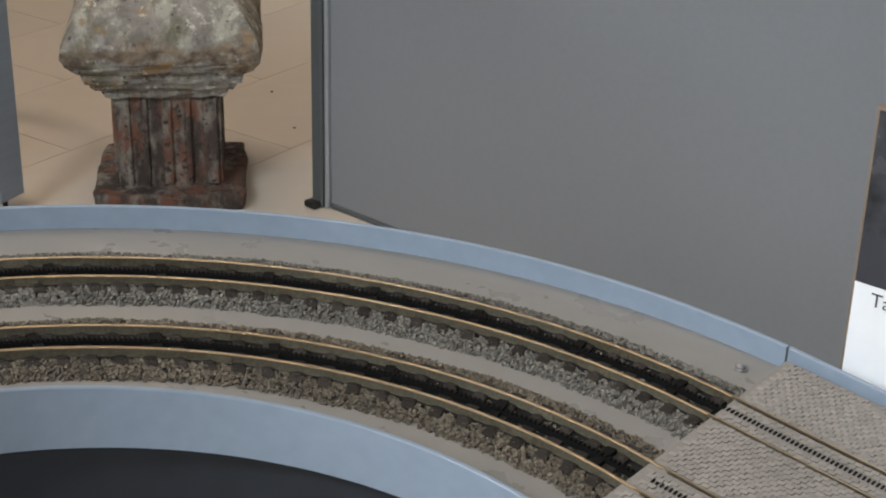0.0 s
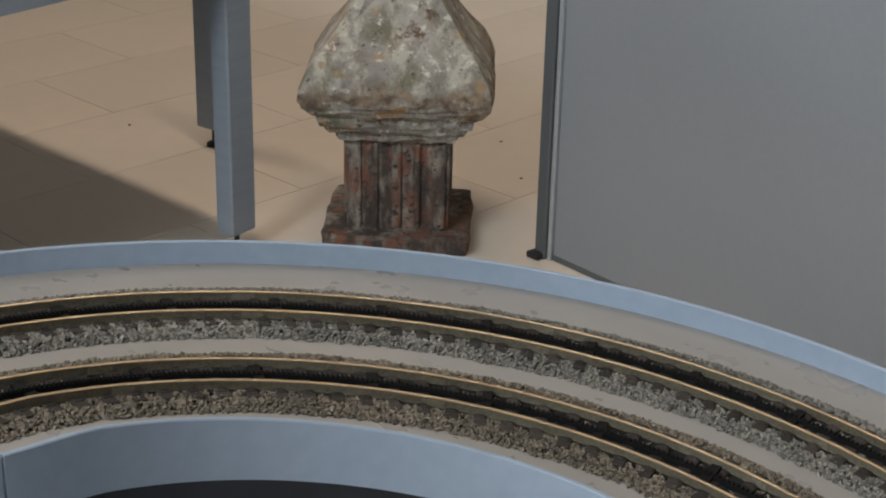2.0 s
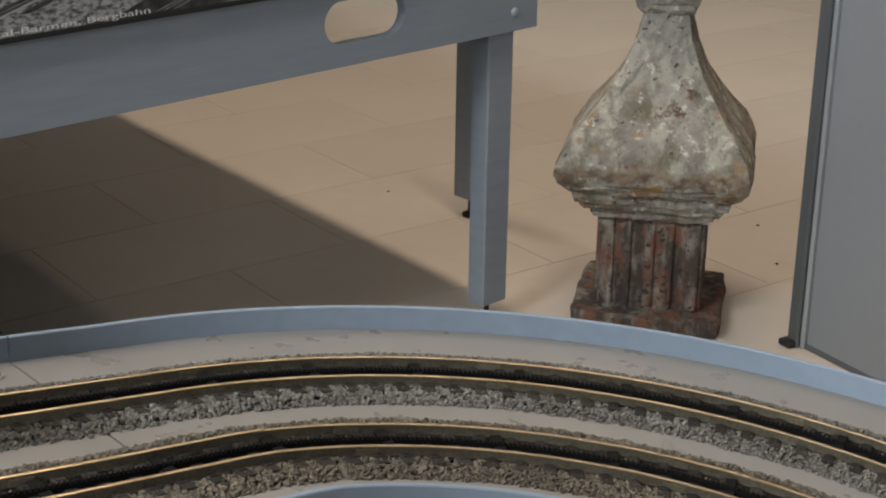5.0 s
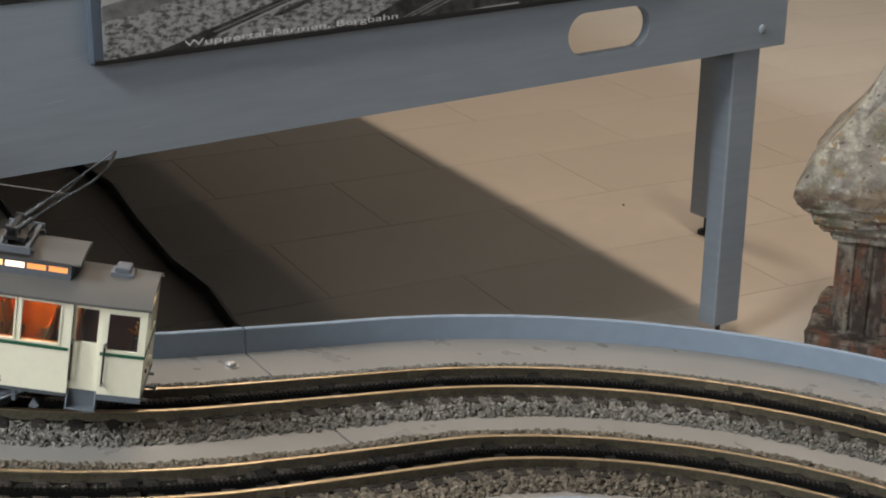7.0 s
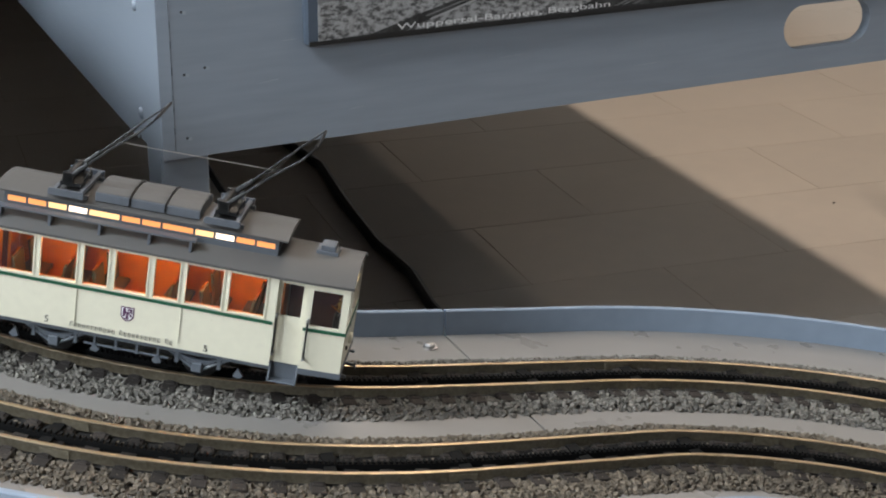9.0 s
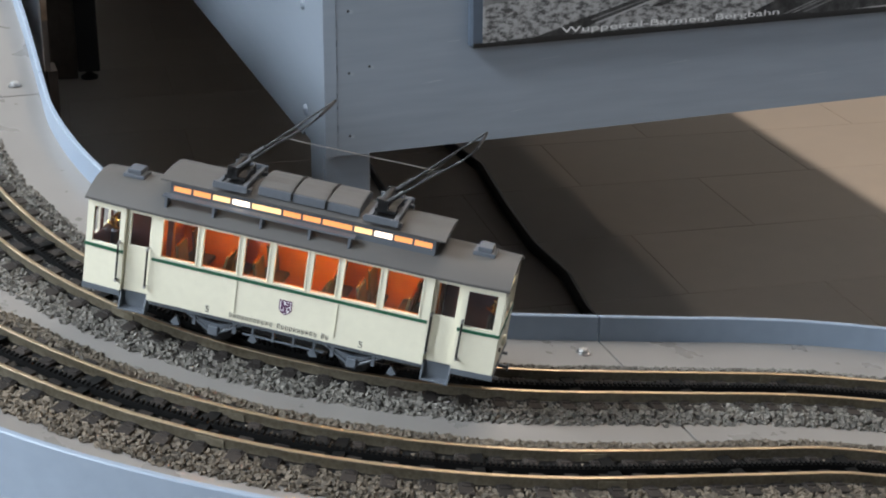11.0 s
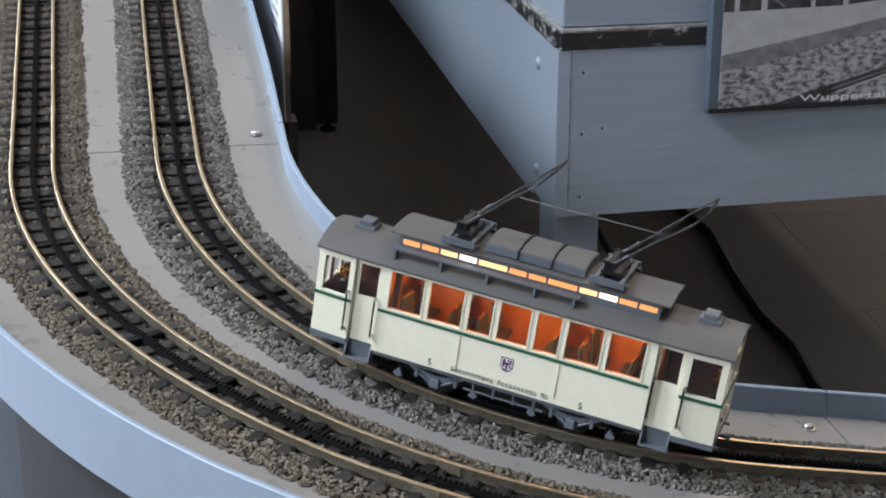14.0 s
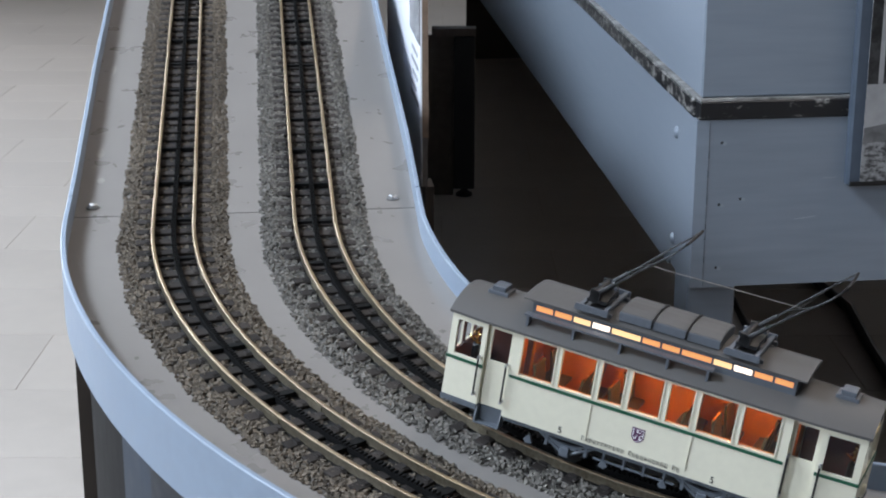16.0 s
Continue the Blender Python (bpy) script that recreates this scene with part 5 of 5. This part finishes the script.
    tp("lower_lining", Geo().box(-0.333, 0.333, -0.1010, -0.0965, 0.093, 0.2), M_WOOD, t, "varnished orange lining")
    for xx in (-0.333, 0.327):
        ring = [(-0.095, 0.093), (-0.03, 0.093), (-0.03, 0.27), (0.03, 0.27), (0.03, 0.093), (0.0915, 0.093), (0.0915, 0.308), (-0.095, 0.308)]
        tp("partition", Geo().prism([(xx, y, z) for y, z in ring], [(xx + 0.006, y, z) for y, z in ring]), M_WOOD, t, "varnished orange partition")
    for k, xx in enumerate((-0.27, -0.17, -0.08, 0.08, 0.17, 0.27)):
        for s in (-1, 1):
            y0, y1 = sorted((s * 0.022, s * 0.089))
            bench = tp("bench_seat", Geo().box(xx - 0.032, xx + 0.032, y0, y1, 0.135, 0.146), M_SEAT, t, "olive bench seat", bevel=0.003)
            lean = 0.012 if k % 2 else -0.012
            tp("bench_back", Geo().prism([(xx - 0.004, y0, 0.146), (xx + 0.004, y0, 0.146), (xx + 0.004, y1, 0.146), (xx - 0.004, y1, 0.146)],
                                         [(xx - 0.004 + lean, y0, 0.224), (xx + 0.004 + lean, y0, 0.224), (xx + 0.004 + lean, y1, 0.224), (xx - 0.004 + lean, y1, 0.224)]), M_SEAT, bench, "olive bench back", bevel=0.002)
            tp("grab_rail", Geo().rod((xx + lean * 1.1, y0, 0.227), (xx + lean * 1.1, y1, 0.227), 0.003, 8), M_GOLD, bench, "orange-gold rail", smooth=True)
            tp("bench_foot", Geo().box(xx - 0.02, xx + 0.02, y0 + 0.01, y1 - 0.01, 0.0925, 0.1345), M_WOOD, bench)
    for e in (-1, 1):
        g = Geo().lathe([(0.011, 0.092), (0.011, 0.19), (0.006, 0.195), (0.006, 0.2)], (e * 0.468, 0.0, 0), sides=12)
        stand = tp("controller", g, M_DARK, t, "dark driver's controller", smooth=True)
        tp("hand_wheel", Geo().tube([(e * 0.468 + 0.02 * math.cos(a), 0.02 * math.sin(a), 0.21 + 0.006 * math.sin(2 * a)) for a in (math.tau * i / 16 for i in range(17))], 0.0025, 6), M_GOLD, stand, "brass hand wheel", smooth=True)
        tp("handle", Geo().rod((e * 0.468, -0.03, 0.232), (e * 0.468, 0.02, 0.232), 0.003), M_GOLD, stand, "brass handle", smooth=True)
        tp("spindle", Geo().rod((e * 0.468, 0, 0.2), (e * 0.468, 0, 0.235), 0.004), M_GOLD, stand, "brass spindle", smooth=True)
    for e in (-1, 1):
        xa, xb = sorted((e * 0.338, e * 0.488))
        tp("vestibule_lining", Geo().box(xa, xb, 0.082, 0.087, 0.093, 0.306), M_MAROON, t, "dark maroon vestibule lining")
        xa, xb = sorted((e * 0.4885, e * 0.4932))
        # added lining; its maroon stands for the pinkish dark reflection at the end
        inner = tp("front_lining", Geo().box(xa, xb, -0.081, 0.081, 0.093, 0.199), M_MAROON, t, "lining of the end wall, maroon for a dark reflection")
        for ya, yb in ((-0.081, -0.078), (-0.038, -0.028), (0.028, 0.038), (0.078, 0.081)):
            tp("lining_post", Geo().box(xa, xb, ya, yb, 0.199, 0.268), M_MAROON, inner)
        tp("lining_header", Geo().box(xa, xb, -0.081, 0.081, 0.268, 0.306), M_MAROON, inner)
    tp("ceiling_lining", Geo().box(-0.49, 0.49, -0.095, 0.095, 0.3093, 0.3105), M_WOOD, t, "varnished ceiling lining")
    # underframe and running gear
    for s in (-1, 1):
        y0, y1 = sorted((s * 0.088, s * 0.104))
        tp("sill", Geo().box(-0.335, 0.335, y0, y1, 0.070, 0.0815), M_FRAME, t, "grey sill beam", bevel=0.001)
        ym = s * 0.09
        for xa in (-0.17, 0.17):
            truck = tp("axle_box", Geo().box(xa - 0.012, xa + 0.012, ym - 0.012, ym + 0.012, 0.026, 0.050), M_FRAME, t, "grey axle box", bevel=0.002)
            bend = [(-0.05, 0.065), (-0.025, 0.058), (0, 0.055), (0.025, 0.058), (0.05, 0.065), (0.05, 0.061), (0.04, 0.058), (0.038, 0.053),
                    (0.028, 0.050), (0.026, 0.046), (0.014, 0.043), (0, 0.041), (-0.014, 0.043), (-0.026, 0.046), (-0.028, 0.050), (-0.038, 0.053), (-0.04, 0.058), (-0.05, 0.061)]
            tp("leaf_spring", Geo().prism([(xa + x, ym - 0.003, z) for x, z in bend], [(xa + x, ym + 0.003, z) for x, z in bend]), M_FRAME, truck, "grey leaf spring")
            for d in (-1, 1):
                tp("strut", Geo().rod((xa + d * 0.012, ym, 0.032), (xa + d * 0.075, ym, 0.07), 0.004, 6), M_FRAME, truck)
                tp("hanger", Geo().box(xa + d * 0.05 - 0.004, xa + d * 0.05 + 0.004, ym - 0.005, ym + 0.005, 0.04, 0.07), M_FRAME, truck)
            for d in (-1, 1):
                tp("brake_shoe", Geo().prism([(xa + d * 0.085, ym - 0.004, 0.03), (xa + d * 0.1, ym - 0.004, 0.026), (xa + d * 0.108, ym - 0.004, 0.034), (xa + d * 0.094, ym - 0.004, 0.052)],
                                             [(xa + d * 0.085, ym + 0.004, 0.03), (xa + d * 0.1, ym + 0.004, 0.026), (xa + d * 0.108, ym + 0.004, 0.034), (xa + d * 0.094, ym + 0.004, 0.052)]), M_FRAME, truck, "grey brake gear")
            wheel = Geo().lathe([(0.042, -0.008), (0.046, -0.007), (0.046, -0.004), (0.040, -0.003), (0.039, 0.008), (0.03, 0.009)], (0, 0, 0), "Y", 24)
            wheel.v = [(p[0] + xa, s * (0.0625 + p[1]), p[2] + 0.0415) for p in wheel.v]
            tp("wheel", wheel, M_DARK, t, "dark iron wheel", smooth=True)
        tp("truss_rod", Geo().tube([(-0.1, ym, 0.044), (0.1, ym, 0.044)], 0.003, 6), M_FRAME, t, "grey truss rod")
        for xx in (-0.075, -0.025, 0.025, 0.075):
            tp("queen_post", Geo().box(xx - 0.003, xx + 0.003, ym - 0.004, ym + 0.004, 0.04, 0.070), M_FRAME, t, "grey post under the sill")
    for xa in (-0.17, 0.17):
        tp("axle", Geo().rod((xa, -0.088, 0.0415), (xa, 0.088, 0.0415), 0.006, 10), M_DARK, t, "dark axle", smooth=True)
    tp("motor_block", Geo().box(-0.24, 0.24, -0.052, 0.052, 0.030, 0.0695), M_DARK, t, "black motor block", bevel=0.003)
    # emblem and lettering on the camera's side
    yo = -HW - 0.0006
    sh = [(1.25 * x, 1.25 * z) for x, z in ((-0.0125, 0.014), (0.0125, 0.014), (0.0125, -0.005), (0.007, -0.0125), (0, -0.0155), (-0.007, -0.0125), (-0.0125, -0.005))]
    zc = 0.1455
    shield = tp("emblem", Geo().prism([(x, yo, z + zc) for x, z in sh], [(x, yo + 0.0008, z + zc) for x, z in sh]), M_EMBLEM, t, "small dark purple shield")
    face = [(0.84 * x, 0.84 * z) for x, z in sh]
    tp("emblem_face", Geo().prism([(x, yo - 0.0005, z + zc) for x, z in face], [(x, yo - 0.0001, z + zc) for x, z in face]), M_WHITE, shield, "pale face of the shield")
    for x, z, w, h in ((-0.0075, 0.010, 0.007, 0.008), (0.003, 0.011, 0.006, 0.005), (0.009, 0.008, 0.005, 0.010), (-0.002, 0.003, 0.017, 0.006), (-0.008, -0.003, 0.006, 0.008),
                       (0.0, -0.005, 0.006, 0.009), (0.0085, -0.003, 0.005, 0.007), (-0.002, -0.012, 0.012, 0.004)):
        tp("emblem_field", Geo().box(x - w / 2, x + w / 2, yo - 0.0010, yo - 0.0006, zc + z - h / 2, zc + z + h / 2), M_EMBLEM, shield, "dark shape on the shield")
    x, rnd = -0.131, random.Random(5)
    for letters in (11, 10, 2):
        g = Geo()
        for k in range(letters):
            h = 0.0128 if k == 0 else 0.0106
            for dx, w in ((0.0, 0.0016), (0.0048, 0.0010)):
                g.box(x + dx, x + dx + w, yo - 0.0004, yo + 0.0002, 0.0885, 0.0885 + h)
            bar = rnd.choice((0.0, 0.45, 1.0)) * (h - 0.0014)
            g.box(x + 0.0016, x + 0.0048, yo - 0.0004, yo + 0.0002, 0.0885 + bar, 0.0885 + bar + 0.0010)
            x += 0.0099
        x += 0.0085
        tp("lettering", g, M_INK, t, "dark lettering as plain bars")
    for xx in (-0.187, 0.187):
        word("5", 0.023 * K, M_INK, Matrix.Translation(((xx - 0.005) * K, (yo - 0.0003) * K, 0.0885 * K)) @ Matrix.Rotation(radians(90), 4, "X"), t, "small dark figure")
    # the lit bulbs inside
    for xx in (-0.18, 0.02, 0.2):
        d = bpy.data.lights.new("tram_bulb", "POINT")
        d.energy, d.color, d.shadow_soft_size = 0.08, (1.0, 0.58, 0.26), 0.004
        ob = new("tram_bulb", d)
        ob.location = (xx * K, 0, 0.292 * K)
        ob.parent = t
    # set on the track, wheels on the rails
    s0, half = 2.227, 0.17 * K
    p, q = at("A", s0 + half)[0], at("A", s0 - half)[0]
    X = (q - p).normalized()
    Y = Vector((0, 0, 1)).cross(X).normalized()
    Z = X.cross(Y)
    m = Matrix((X, Y, Z)).transposed().to_4x4()
    m.translation = (p + q) / 2
    t.matrix_world = m
    return t


tram()
